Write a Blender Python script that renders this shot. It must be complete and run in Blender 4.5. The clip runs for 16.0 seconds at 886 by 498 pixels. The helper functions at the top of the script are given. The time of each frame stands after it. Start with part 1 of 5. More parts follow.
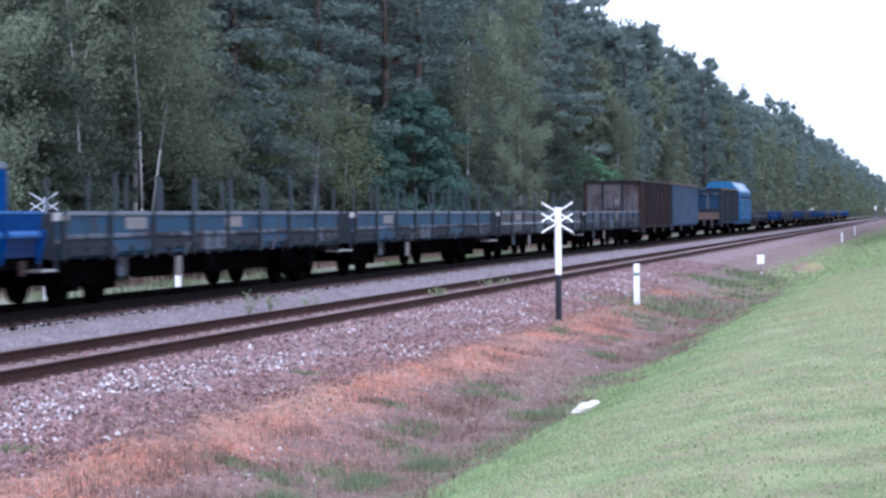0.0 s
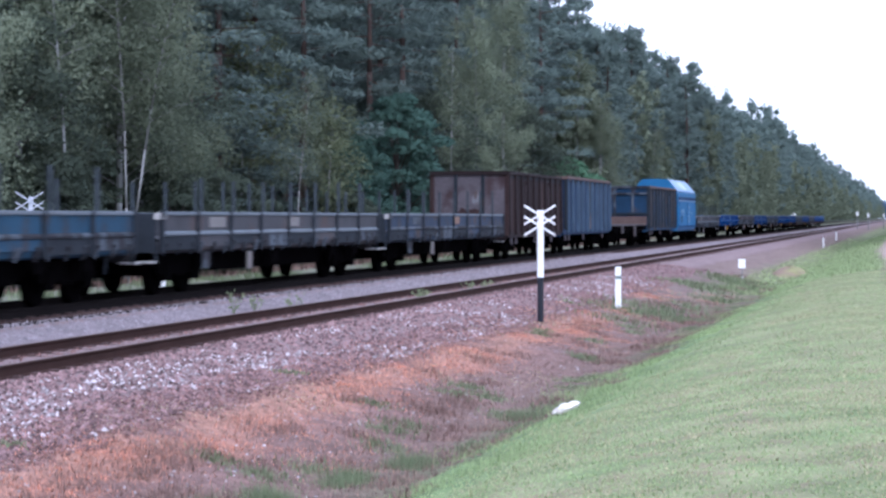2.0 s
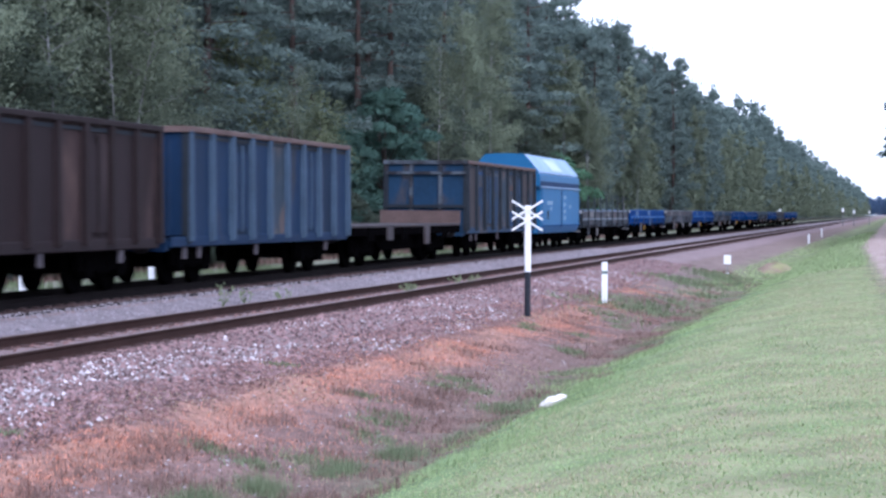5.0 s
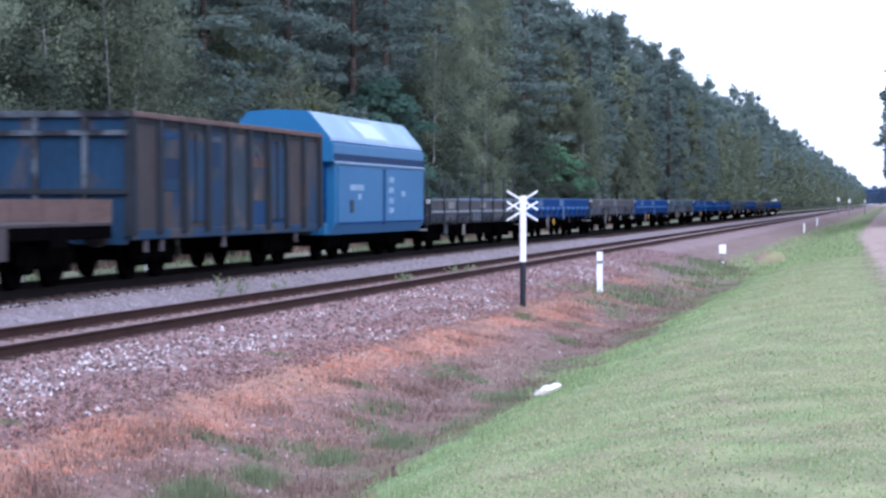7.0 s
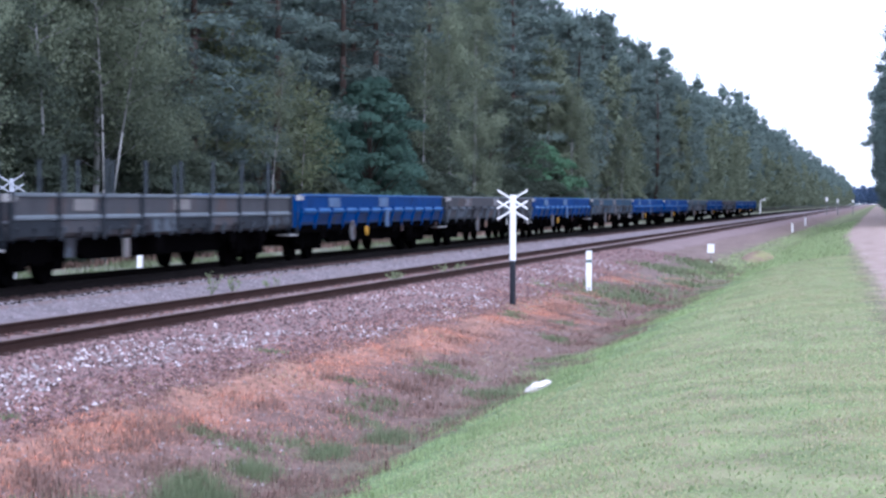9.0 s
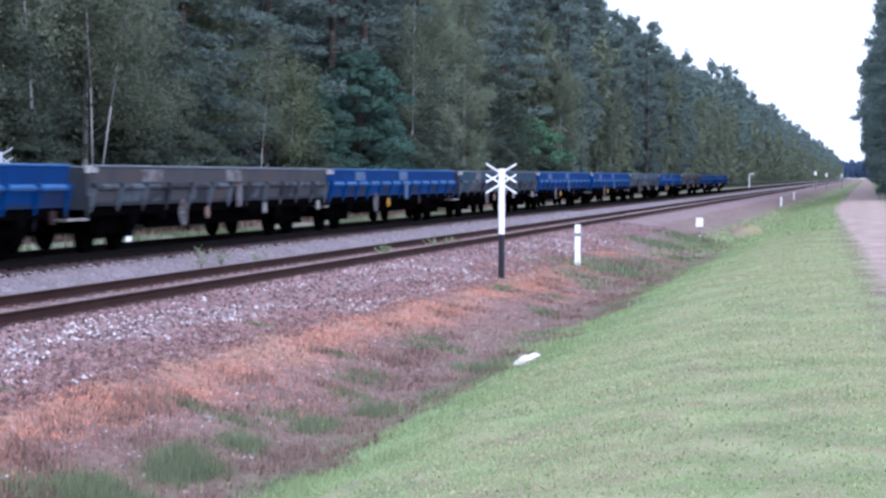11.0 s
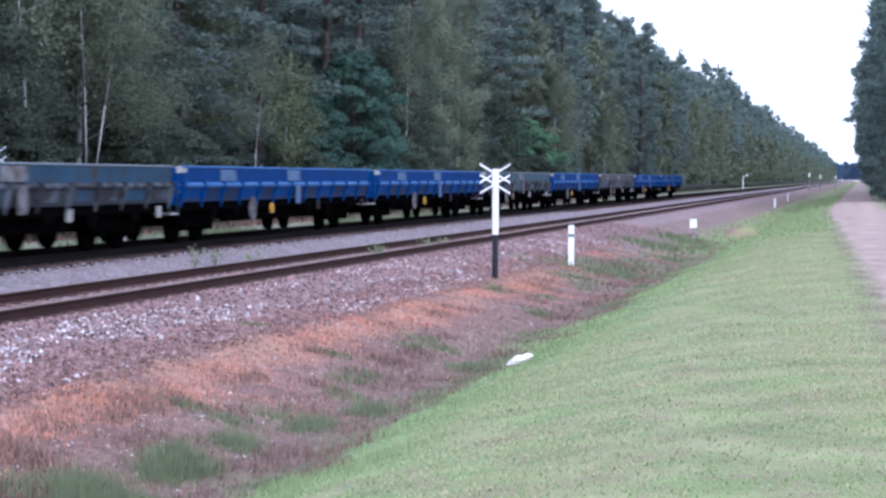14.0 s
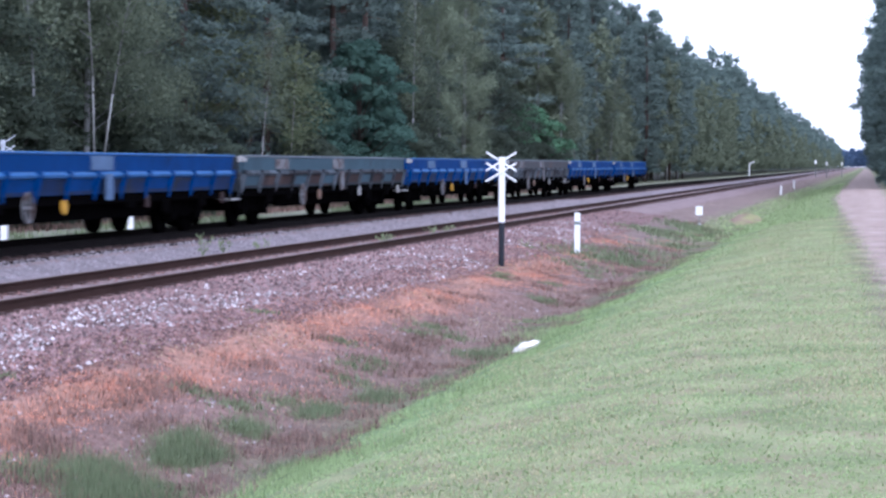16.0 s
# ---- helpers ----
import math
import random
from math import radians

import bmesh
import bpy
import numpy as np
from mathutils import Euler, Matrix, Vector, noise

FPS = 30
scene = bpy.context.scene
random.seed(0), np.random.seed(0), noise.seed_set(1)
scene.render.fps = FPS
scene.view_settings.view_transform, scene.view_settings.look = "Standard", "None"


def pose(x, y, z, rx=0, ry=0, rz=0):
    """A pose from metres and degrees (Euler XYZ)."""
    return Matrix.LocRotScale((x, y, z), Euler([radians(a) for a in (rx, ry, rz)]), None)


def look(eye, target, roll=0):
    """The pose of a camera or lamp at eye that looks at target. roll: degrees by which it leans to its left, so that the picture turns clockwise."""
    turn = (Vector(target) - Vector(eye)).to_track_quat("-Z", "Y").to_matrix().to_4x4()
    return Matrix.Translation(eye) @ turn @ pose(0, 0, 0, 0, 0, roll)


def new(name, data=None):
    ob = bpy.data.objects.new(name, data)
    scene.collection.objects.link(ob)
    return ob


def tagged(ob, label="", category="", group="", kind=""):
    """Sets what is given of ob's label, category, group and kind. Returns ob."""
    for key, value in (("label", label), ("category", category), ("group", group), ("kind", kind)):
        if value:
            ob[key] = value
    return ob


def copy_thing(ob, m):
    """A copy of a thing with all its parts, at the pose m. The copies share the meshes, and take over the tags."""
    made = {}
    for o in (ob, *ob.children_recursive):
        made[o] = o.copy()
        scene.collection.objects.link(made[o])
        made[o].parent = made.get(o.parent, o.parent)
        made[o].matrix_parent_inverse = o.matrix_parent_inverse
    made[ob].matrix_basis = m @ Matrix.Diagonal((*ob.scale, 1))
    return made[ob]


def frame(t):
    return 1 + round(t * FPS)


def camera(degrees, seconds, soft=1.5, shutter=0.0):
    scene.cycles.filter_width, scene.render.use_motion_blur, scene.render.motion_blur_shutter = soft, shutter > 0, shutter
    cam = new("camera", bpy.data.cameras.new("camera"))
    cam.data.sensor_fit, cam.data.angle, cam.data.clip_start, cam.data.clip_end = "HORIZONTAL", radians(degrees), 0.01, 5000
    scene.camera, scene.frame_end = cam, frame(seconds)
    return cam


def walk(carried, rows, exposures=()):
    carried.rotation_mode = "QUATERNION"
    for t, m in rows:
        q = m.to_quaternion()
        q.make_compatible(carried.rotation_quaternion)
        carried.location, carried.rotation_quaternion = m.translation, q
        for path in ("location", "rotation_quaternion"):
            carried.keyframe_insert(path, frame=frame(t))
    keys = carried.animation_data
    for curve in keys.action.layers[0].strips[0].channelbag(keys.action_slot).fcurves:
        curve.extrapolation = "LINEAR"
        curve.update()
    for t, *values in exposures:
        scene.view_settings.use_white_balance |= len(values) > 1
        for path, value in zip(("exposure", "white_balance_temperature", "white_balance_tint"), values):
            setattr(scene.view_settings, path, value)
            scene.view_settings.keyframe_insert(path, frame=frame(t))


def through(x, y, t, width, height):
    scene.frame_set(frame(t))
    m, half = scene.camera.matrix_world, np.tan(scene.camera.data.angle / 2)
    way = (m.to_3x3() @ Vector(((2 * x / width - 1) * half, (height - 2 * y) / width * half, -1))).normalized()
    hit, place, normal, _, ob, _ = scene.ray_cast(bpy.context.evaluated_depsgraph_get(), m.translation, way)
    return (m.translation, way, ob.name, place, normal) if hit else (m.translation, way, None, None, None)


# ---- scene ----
# The camera: a long lens held by hand beside the line. Rails run along +y; z = 0 is the near track's rail top.


def aim(x, y, z, yaw, pitch, roll):
    """A pose from the eye and its yaw to the left of +y, pitch up and roll, in degrees."""
    return pose(x, y, z) @ pose(0, 0, 0, 0, 0, yaw) @ pose(0, 0, 0, 90 + pitch, 0, 0) @ pose(0, 0, 0, 0, 0, roll)


cam = camera(22.017, 16.0, soft=2.7, shutter=0.5)
PATH = [
    (0.0, aim(-0.135, 0.961, 1.772, 12.003, -0.840, -0.540)),
    (0.5, aim(-0.106, 0.884, 1.784, 11.937, -0.836, -0.468)),
    (1.0, aim(-0.091, 0.774, 1.773, 11.819, -0.815, -0.343)),
    (1.5, aim(-0.080, 0.688, 1.773, 11.688, -0.799, -0.216)),
    (2.0, aim(-0.077, 0.629, 1.762, 11.563, -0.777, -0.122)),
    (2.5, aim(-0.062, 0.591, 1.765, 11.449, -0.757, -0.054)),
    (3.0, aim(-0.062, 0.532, 1.772, 11.346, -0.750, 0.086)),
    (3.5, aim(-0.065, 0.494, 1.761, 11.271, -0.737, 0.168)),
    (4.0, aim(-0.056, 0.346, 1.772, 11.215, -0.770, 0.231)),
    (6.5, aim(-0.015, 0.144, 1.772, 11.145, -1.152, 0.115)),
    (7.0, aim(0.004, 0.038, 1.773, 11.108, -1.165, 0.041)),
    (7.5, aim(0.015, -0.049, 1.775, 11.045, -1.165, 0.087)),
    (8.0, aim(0.032, -0.025, 1.769, 10.987, -1.155, 0.036)),
    (8.5, aim(0.028, -0.076, 1.758, 10.908, -1.148, 0.061)),
    (9.0, aim(0.035, -0.327, 1.774, 10.822, -1.195, 0.200)),
    (11.5, aim(0.048, -0.384, 1.762, 10.467, -1.907, 0.224)),
    (12.0, aim(0.053, -0.453, 1.769, 10.397, -1.837, 0.291)),
    (12.5, aim(0.059, -0.474, 1.773, 10.378, -1.762, 0.279)),
    (13.0, aim(0.062, -0.496, 1.778, 10.354, -1.746, 0.331)),
    (13.5, aim(0.055, -0.469, 1.774, 10.349, -1.770, 0.366)),
    (14.0, aim(0.048, -0.362, 1.755, 10.387, -1.827, 0.367)),
    (14.5, aim(0.057, -0.316, 1.762, 10.435, -1.917, 0.367)),
    (15.0, aim(0.078, -0.498, 1.762, 10.479, -1.989, 0.225)),
    (15.5, aim(0.075, -0.659, 1.770, 10.492, -2.078, 0.293)),
    (16.0, aim(0.092, -0.634, 1.773, 10.547, -2.147, 0.284)),
]
walk(cam, PATH, exposures=[(0.0, 0.85, 5420, 16), (16.0, 0.85, 5420, 16)])

# ---- light ----
world = bpy.data.worlds.new("overcast_sky")
scene.world = world
world.use_nodes = True
wn, wl = world.node_tree.nodes, world.node_tree.links
wn.clear()
sky = wn.new("ShaderNodeTexSky")
sky.sky_type, sky.sun_disc = "NISHITA", False
sky.sun_elevation, sky.sun_rotation = radians(48), radians(150)
sky.air_density, sky.dust_density = 1.0, 4.0
cloud = wn.new("ShaderNodeMix")
cloud.data_type = "RGBA"
cloud.inputs["Factor"].default_value = 0.72
cloud.inputs["B"].default_value = (11.2, 11.8, 13.2, 1)
wl.new(sky.outputs[0], cloud.inputs["A"])
back = wn.new("ShaderNodeBackground")
back.inputs["Strength"].default_value = 0.105
wl.new(cloud.outputs["Result"], back.inputs["Color"])
wl.new(back.outputs[0], wn.new("ShaderNodeOutputWorld").inputs[0])
sun = new("sun", bpy.data.lights.new("sun", "SUN"))
sun.data.energy, sun.data.angle, sun.data.color = 1.0, radians(25), (1.0, 0.97, 0.93)
sun.matrix_world = look((40, -60, 80), (0, 40, 0))

# ---- materials ----


def material(name, base, rough=0.8, metal=0.0, vary=0.25, scale=3.0, grain=40.0, bump=0.0, island=0.0, spots=None, spot_cover=0.45,
             spot_scale=1.2, object_vary=0.0, through=0.0, stretch=(1, 1, 1), gloss=0.14):
    """A principled material: base colour, broad and fine variation, patches of a second colour, relief."""
    mat = bpy.data.materials.new(name)
    mat.use_nodes = True
    n, l = mat.node_tree.nodes, mat.node_tree.links
    bsdf = n["Principled BSDF"]
    bsdf.inputs["Roughness"].default_value = rough
    bsdf.inputs["Metallic"].default_value = metal
    bsdf.inputs["Specular IOR Level"].default_value = gloss
    coord = n.new("ShaderNodeTexCoord")
    mapping = n.new("ShaderNodeMapping")
    mapping.inputs["Scale"].default_value = stretch
    l.new(coord.outputs["Object"], mapping.inputs["Vector"])

    def noise_at(size, detail=4.0):
        tex = n.new("ShaderNodeTexNoise")
        tex.inputs["Scale"].default_value, tex.inputs["Detail"].default_value = size, detail
        l.new(mapping.outputs[0], tex.inputs["Vector"])
        return tex.outputs["Fac"]

    def math_node(op, a, b):
        m = n.new("ShaderNodeMath")
        m.operation = op
        for slot, value in enumerate((a, b)):
            if isinstance(value, (int, float)):
                m.inputs[slot].default_value = value
            else:
                l.new(value, m.inputs[slot])
        return m.outputs[0]

    colour = n.new("ShaderNodeRGB")
    colour.outputs[0].default_value = (*base, 1)
    colour = colour.outputs[0]
    if spots:
        ramp = n.new("ShaderNodeValToRGB")
        ramp.color_ramp.elements[0].position, ramp.color_ramp.elements[1].position = 1 - spot_cover - 0.06, 1 - spot_cover + 0.06
        l.new(noise_at(spot_scale, 6.0), ramp.inputs[0])
        mix = n.new("ShaderNodeMix")
        mix.data_type = "RGBA"
        l.new(ramp.outputs[0], mix.inputs["Factor"])
        l.new(colour, mix.inputs["A"])
        mix.inputs["B"].default_value = (*spots, 1)
        colour = mix.outputs["Result"]
    value = math_node("ADD", math_node("MULTIPLY", noise_at(scale), 2 * vary), math_node("MULTIPLY", noise_at(grain), 1.2 * vary))
    value = math_node("ADD", value, 1.0 - 1.6 * vary)
    if island:
        geo = n.new("ShaderNodeNewGeometry")
        value = math_node("MULTIPLY", value, math_node("ADD", math_node("MULTIPLY", geo.outputs["Random Per Island"], 2 * island), 1 - island))
    if object_vary:
        info = n.new("ShaderNodeObjectInfo")
        value = math_node("MULTIPLY", value, math_node("ADD", math_node("MULTIPLY", info.outputs["Random"], 2 * object_vary), 1 - object_vary))
    tone = n.new("ShaderNodeHueSaturation")
    l.new(value, tone.inputs["Value"])
    l.new(colour, tone.inputs["Color"])
    l.new(tone.outputs[0], bsdf.inputs["Base Color"])
    if bump:
        b = n.new("ShaderNodeBump")
        b.inputs["Strength"].default_value, b.inputs["Distance"].default_value = bump, 0.03
        l.new(noise_at(grain), b.inputs["Height"])
        l.new(b.outputs[0], bsdf.inputs["Normal"])
    if through:
        leaf = n.new("ShaderNodeBsdfTranslucent")
        l.new(tone.outputs[0], leaf.inputs["Color"])
        both = n.new("ShaderNodeMixShader")
        both.inputs[0].default_value = through
        l.new(bsdf.outputs[0], both.inputs[1])
        l.new(leaf.outputs[0], both.inputs[2])
        l.new(both.outputs[0], n["Material Output"].inputs["Surface"])
    return mat


M_BLUE = material("blue_paint", (0.0006, 0.032, 0.142), 0.7, gloss=0.05, vary=0.42, scale=1.3, grain=10, spots=(0.003, 0.015, 0.06), spot_cover=0.34, spot_scale=1.4)
M_TEAL = material("faded_teal_paint", (0.016, 0.049, 0.088), 0.75, vary=0.45, scale=1.2, grain=12, spots=(0.04, 0.033, 0.038), spot_cover=0.42, spot_scale=1.4)
M_GREY = material("weathered_grey_paint", (0.054, 0.054, 0.062), 0.8, vary=0.48, scale=1.2, grain=12, spots=(0.058, 0.044, 0.044), spot_cover=0.42, spot_scale=1.2)
M_BROWN = material("rusty_brown_paint", (0.018, 0.0115, 0.013), 0.85, vary=0.4, scale=1.0, grain=10, spots=(0.036, 0.024, 0.025), spot_cover=0.35, spot_scale=0.9, stretch=(1, 1, 0.4))
M_BLUEWORN = material("worn_blue_paint", (0.006, 0.02, 0.053), 0.75, vary=0.4, scale=1.0, grain=10, spots=(0.022, 0.024, 0.034), spot_cover=0.3, spot_scale=0.9, stretch=(1, 1, 0.5))
M_PATCHED = material("patched_blue_and_rust", (0.012, 0.034, 0.072), 0.8, vary=0.45, scale=1.0, grain=9, spots=(0.048, 0.042, 0.045), spot_cover=0.42, spot_scale=1.1, stretch=(1, 1, 0.6))
M_HOPPER = material("sky_blue_paint", (0.022, 0.112, 0.25), 0.5, vary=0.14, scale=0.9, grain=8, spots=(0.018, 0.085, 0.2), spot_cover=0.3, spot_scale=0.9)
M_HOPROOF = material("pale_blue_roof", (0.2, 0.29, 0.43), 0.5, vary=0.15, scale=0.8, grain=8, spots=(0.27, 0.36, 0.49), spot_cover=0.4, spot_scale=0.6)
M_RIMRUST = material("rusted_rim", (0.105, 0.072, 0.067), 0.9, vary=0.4, scale=2, grain=14, spots=(0.05, 0.038, 0.038), spot_cover=0.3, spot_scale=1.5)
M_PALEEND = material("pale_rusty_panel", (0.085, 0.074, 0.084), 0.85, vary=0.5, scale=1.0, grain=9, spots=(0.042, 0.028, 0.03), spot_cover=0.42, spot_scale=0.9)
# dark steel taken to near black: shade under the wagons is in the colour
M_UNDER = material("oily_shaded_steel", (0.0025, 0.0022, 0.0025), 1.0, gloss=0.0, vary=0.3, scale=2, grain=20)
M_BUFFER = material("greasy_steel", (0.03, 0.028, 0.03), 0.6, metal=0.5, vary=0.3)
M_STAKE = material("grey_blue_steel_stake", (0.034, 0.042, 0.05), 0.8, vary=0.35, scale=2, grain=14)
M_RIM = material("pale_grey_rim", (0.12, 0.138, 0.16), 0.75, vary=0.25, scale=2, grain=14)
# paler blue for rim and ledge: the light they catch is in the colour
M_BLUERIMLIT = material("lit_blue_rim", (0.03, 0.1, 0.26), 0.65, vary=0.35, scale=2, grain=14)
M_PLATE = material("pale_plate", (0.175, 0.165, 0.165), 0.7, vary=0.4, scale=3, grain=14, spots=(0.11, 0.08, 0.075), spot_cover=0.38, spot_scale=3.0)
M_YELLOW = material("yellow_paint", (0.45, 0.24, 0.03), 0.7, vary=0.3)
M_WHITE = material("white_enamel", (0.8, 0.8, 0.82), 0.5, vary=0.08, scale=4, grain=30)
M_BLACK = material("black_enamel", (0.022, 0.024, 0.032), 0.6, vary=0.2, scale=4, grain=30)
M_GREYBAND = material("green_grey_band", (0.13, 0.17, 0.16), 0.7, vary=0.2)
M_RAIL = material("rusty_rail", (0.04, 0.022, 0.019), 0.9, metal=0.0, vary=0.4, scale=2, grain=30, gloss=0.05)
M_RAILHEAD = material("worn_rail_head", (0.17, 0.12, 0.11), 0.5, metal=0.4, vary=0.25, scale=1, grain=30)
M_SLEEPER = material("stained_sleeper", (0.085, 0.055, 0.053), 0.9, vary=0.35, scale=3, grain=25, bump=0.4, object_vary=0.25)
M_STONE = material("ballast_stone", (0.188, 0.12, 0.121), 0.9, vary=0.25, scale=5, grain=50, island=0.7)
M_STONEPALE = material("pale_ballast_stone", (0.24, 0.21, 0.23), 0.9, vary=0.2, scale=5, grain=50, island=0.3)
M_STONEWHITE = material("whitish_stone", (0.41, 0.365, 0.38), 0.9, vary=0.25, scale=5, grain=50, island=0.5)
M_GRASS = material("grass_blade", (0.37, 0.455, 0.225), 0.85, vary=0.34, scale=0.55, grain=2.5, island=0.06, through=0.5, gloss=0.03)
M_STRAW = material("straw_blade", (0.54, 0.48, 0.3), 0.85, vary=0.3, scale=0.6, grain=3, island=0.15, through=0.5, gloss=0.03)
M_DRY = material("dry_rust_grass", (0.7, 0.33, 0.23), 0.85, vary=0.35, scale=0.9, grain=6, island=0.35, through=0.45, gloss=0.05)
M_WEED = material("dull_weed", (0.295, 0.195, 0.165), 0.85, vary=0.4, scale=1.2, grain=6, island=0.4, through=0.45, gloss=0.05)
M_HERB = material("green_herb", (0.23, 0.27, 0.155), 0.8, vary=0.35, scale=1.6, grain=8, island=0.25, through=0.48, gloss=0.05)
M_PINE = material("pine_needles", (0.15, 0.194, 0.175), 0.8, vary=0.3, scale=0.3, grain=1.2, island=0.06, object_vary=0.22, through=0.45, gloss=0.02)
# rows behind the edge: bluish shade between crowns put into the needle colour
M_PINESHADE = material("shade_blue_needles", (0.12, 0.135, 0.175), 0.85, vary=0.3, scale=0.3, grain=1.2, island=0.1, through=0.45, gloss=0.02)
M_BIRCH = material("birch_leaves", (0.188, 0.218, 0.153), 0.8, vary=0.3, scale=0.3, grain=1.2, island=0.08, object_vary=0.18, through=0.45, gloss=0.02)
M_OAK = material("dark_broad_leaves", (0.09, 0.158, 0.13), 0.75, vary=0.3, scale=0.4, grain=2, island=0.12, object_vary=0.15, through=0.42, gloss=0.05)
M_LIME = material("fresh_green_leaves", (0.1, 0.19, 0.115), 0.75, vary=0.3, scale=0.5, grain=2, island=0.15, object_vary=0.15, through=0.4, gloss=0.05)
M_GOLD = material("yellowing_leaves", (0.165, 0.19, 0.115), 0.75, vary=0.3, scale=0.5, grain=2, island=0.15, object_vary=0.15, through=0.42, gloss=0.03)
M_BIRCHBARK = material("birch_bark", (0.27, 0.27, 0.275), 0.8, vary=0.25, scale=2, grain=12, spots=(0.06, 0.055, 0.05), spot_cover=0.34, spot_scale=2.4, stretch=(1, 1, 2.2))
M_PINEBARK = material("pine_bark", (0.07, 0.05, 0.045), 0.9, vary=0.35, scale=2, grain=9, bump=0.6, spots=(0.115, 0.065, 0.048), spot_cover=0.4, spot_scale=0.5)
M_DARKBARK = material("dark_bark", (0.06, 0.05, 0.045), 0.9, vary=0.3, scale=2, grain=9)
M_RAG = material("crumpled_pale_plastic", (0.72, 0.66, 0.62), 0.6, vary=0.2, scale=8, grain=30, bump=0.4)
M_SIGNAL = material("grey_signal_steel", (0.2, 0.2, 0.2), 0.6, vary=0.2)
M_TRACKSTONE = material("rust_stained_stone", (0.175, 0.098, 0.09), 0.9, vary=0.2, scale=5, grain=50, island=0.5)
M_RIB = material("dark_steel_rib", (0.018, 0.022, 0.029), 0.85, vary=0.4, scale=1.5, grain=10, spots=(0.035, 0.026, 0.025), spot_cover=0.35, spot_scale=1.2)
M_SCUFF = material("scuffed_pale_bracket", (0.075, 0.088, 0.108), 0.85, vary=0.5, scale=1.1, grain=7, spots=(0.022, 0.022, 0.027), spot_cover=0.5, spot_scale=1.7)
M_SLATE = material("slate_blue_paint", (0.028, 0.042, 0.07), 0.8, vary=0.45, scale=1.2, grain=12, spots=(0.055, 0.042, 0.042), spot_cover=0.42, spot_scale=1.5)
# near-black rail: the passing train's shade is put into its colour
M_RAILSHADE = material("shade_dark_rail", (0.010, 0.0075, 0.0075), 0.9, metal=0.0, gloss=0.05, vary=0.3, scale=2, grain=30)
M_SALLOW = material("grey_green_leaves", (0.085, 0.105, 0.08), 0.8, vary=0.35, scale=0.3, grain=1.2, island=0.08, object_vary=0.12, through=0.45, gloss=0.02)
# ballast colour with the shade under the train painted in
M_BEDSHADE = material("shade_dark_ballast", (0.012, 0.010, 0.010), 1.0, vary=0.4, scale=1.3, grain=16, bump=0.8, gloss=0.0)
M_DULLBROWN = material("dull_brown_panel", (0.05, 0.042, 0.045), 0.85, vary=0.5, scale=1.1, grain=8, spots=(0.068, 0.048, 0.045), spot_cover=0.36, spot_scale=1.3, stretch=(1, 1, 0.7))
M_GREYBLUE = material("grey_blue_panel", (0.025, 0.038, 0.055), 0.85, vary=0.45, scale=1.1, grain=8, spots=(0.085, 0.065, 0.062), spot_cover=0.42, spot_scale=1.2, stretch=(1, 1, 0.7))
M_ROOFPALE = material("chalky_roof_patch", (0.42, 0.48, 0.57), 0.6, vary=0.15, scale=2, grain=8)
M_SIGNPALE = material("weathered_white", (0.42, 0.44, 0.5), 0.7, vary=0.15, scale=4, grain=30)
# leaf colour with distance haze mixed in as blue
M_FARHAZE = material("hazy_far_woods", (0.13, 0.19, 0.3), 0.9, vary=0.25, scale=0.05, grain=0.4, through=0.4, gloss=0.0)
M_HOPNAVY = material("navy_band", (0.006, 0.026, 0.08), 0.7, vary=0.25, scale=1.2, grain=9)
M_HOPMID = material("mid_blue_band", (0.05, 0.14, 0.27), 0.55, vary=0.15, scale=0.9, grain=8)
M_STEP = material("pale_steel_step", (0.3, 0.29, 0.29), 0.7, vary=0.4, scale=3, grain=14)
M_REPAINT = material("fresh_blue_patch", (0.006, 0.034, 0.10), 0.75, vary=0.45, scale=1.5, grain=9, spots=(0.03, 0.035, 0.045), spot_cover=0.36, spot_scale=1.3)
M_ORANGE = material("red_lead_patch", (0.085, 0.05, 0.042), 0.85, vary=0.5, scale=1.5, grain=9, spots=(0.04, 0.035, 0.038), spot_cover=0.45, spot_scale=1.5)
M_MARK = material("chalky_white_paint", (0.2, 0.29, 0.4), 0.8, vary=0.4, scale=3, grain=12)
M_RUSTDARK = material("dark_rust_panel", (0.032, 0.019, 0.019), 0.85, vary=0.45, scale=1.1, grain=8, spots=(0.055, 0.034, 0.031), spot_cover=0.4, spot_scale=1.1, stretch=(1, 1, 0.5))
M_RIBBROWN = material("dark_brown_rib", (0.017, 0.011, 0.012), 0.85, vary=0.35, scale=1.5, grain=10, spots=(0.045, 0.027, 0.026), spot_cover=0.3, spot_scale=1.2)
M_RIBPALE = material("pale_blue_grey_rib", (0.045, 0.07, 0.108), 0.85, vary=0.4, scale=1.5, grain=10, spots=(0.045, 0.042, 0.05), spot_cover=0.3, spot_scale=1.4)
M_DEEPBROWN = material("sooty_brown_panel", (0.017, 0.0095, 0.0105), 0.85, vary=0.45, scale=1.1, grain=8, spots=(0.045, 0.028, 0.027), spot_cover=0.4, spot_scale=1.2, stretch=(1, 1, 0.4))
M_DEEPBLUE = material("sooty_blue_panel", (0.006, 0.015, 0.036), 0.8, vary=0.4, scale=1.0, grain=9, spots=(0.035, 0.034, 0.042), spot_cover=0.35, spot_scale=0.9, stretch=(1, 1, 0.5))
M_PLATEDULL = material("chalky_worn_patch", (0.15, 0.15, 0.165), 0.85, vary=0.5, scale=2.5, grain=12, spots=(0.08, 0.06, 0.06), spot_cover=0.48, spot_scale=3.5)
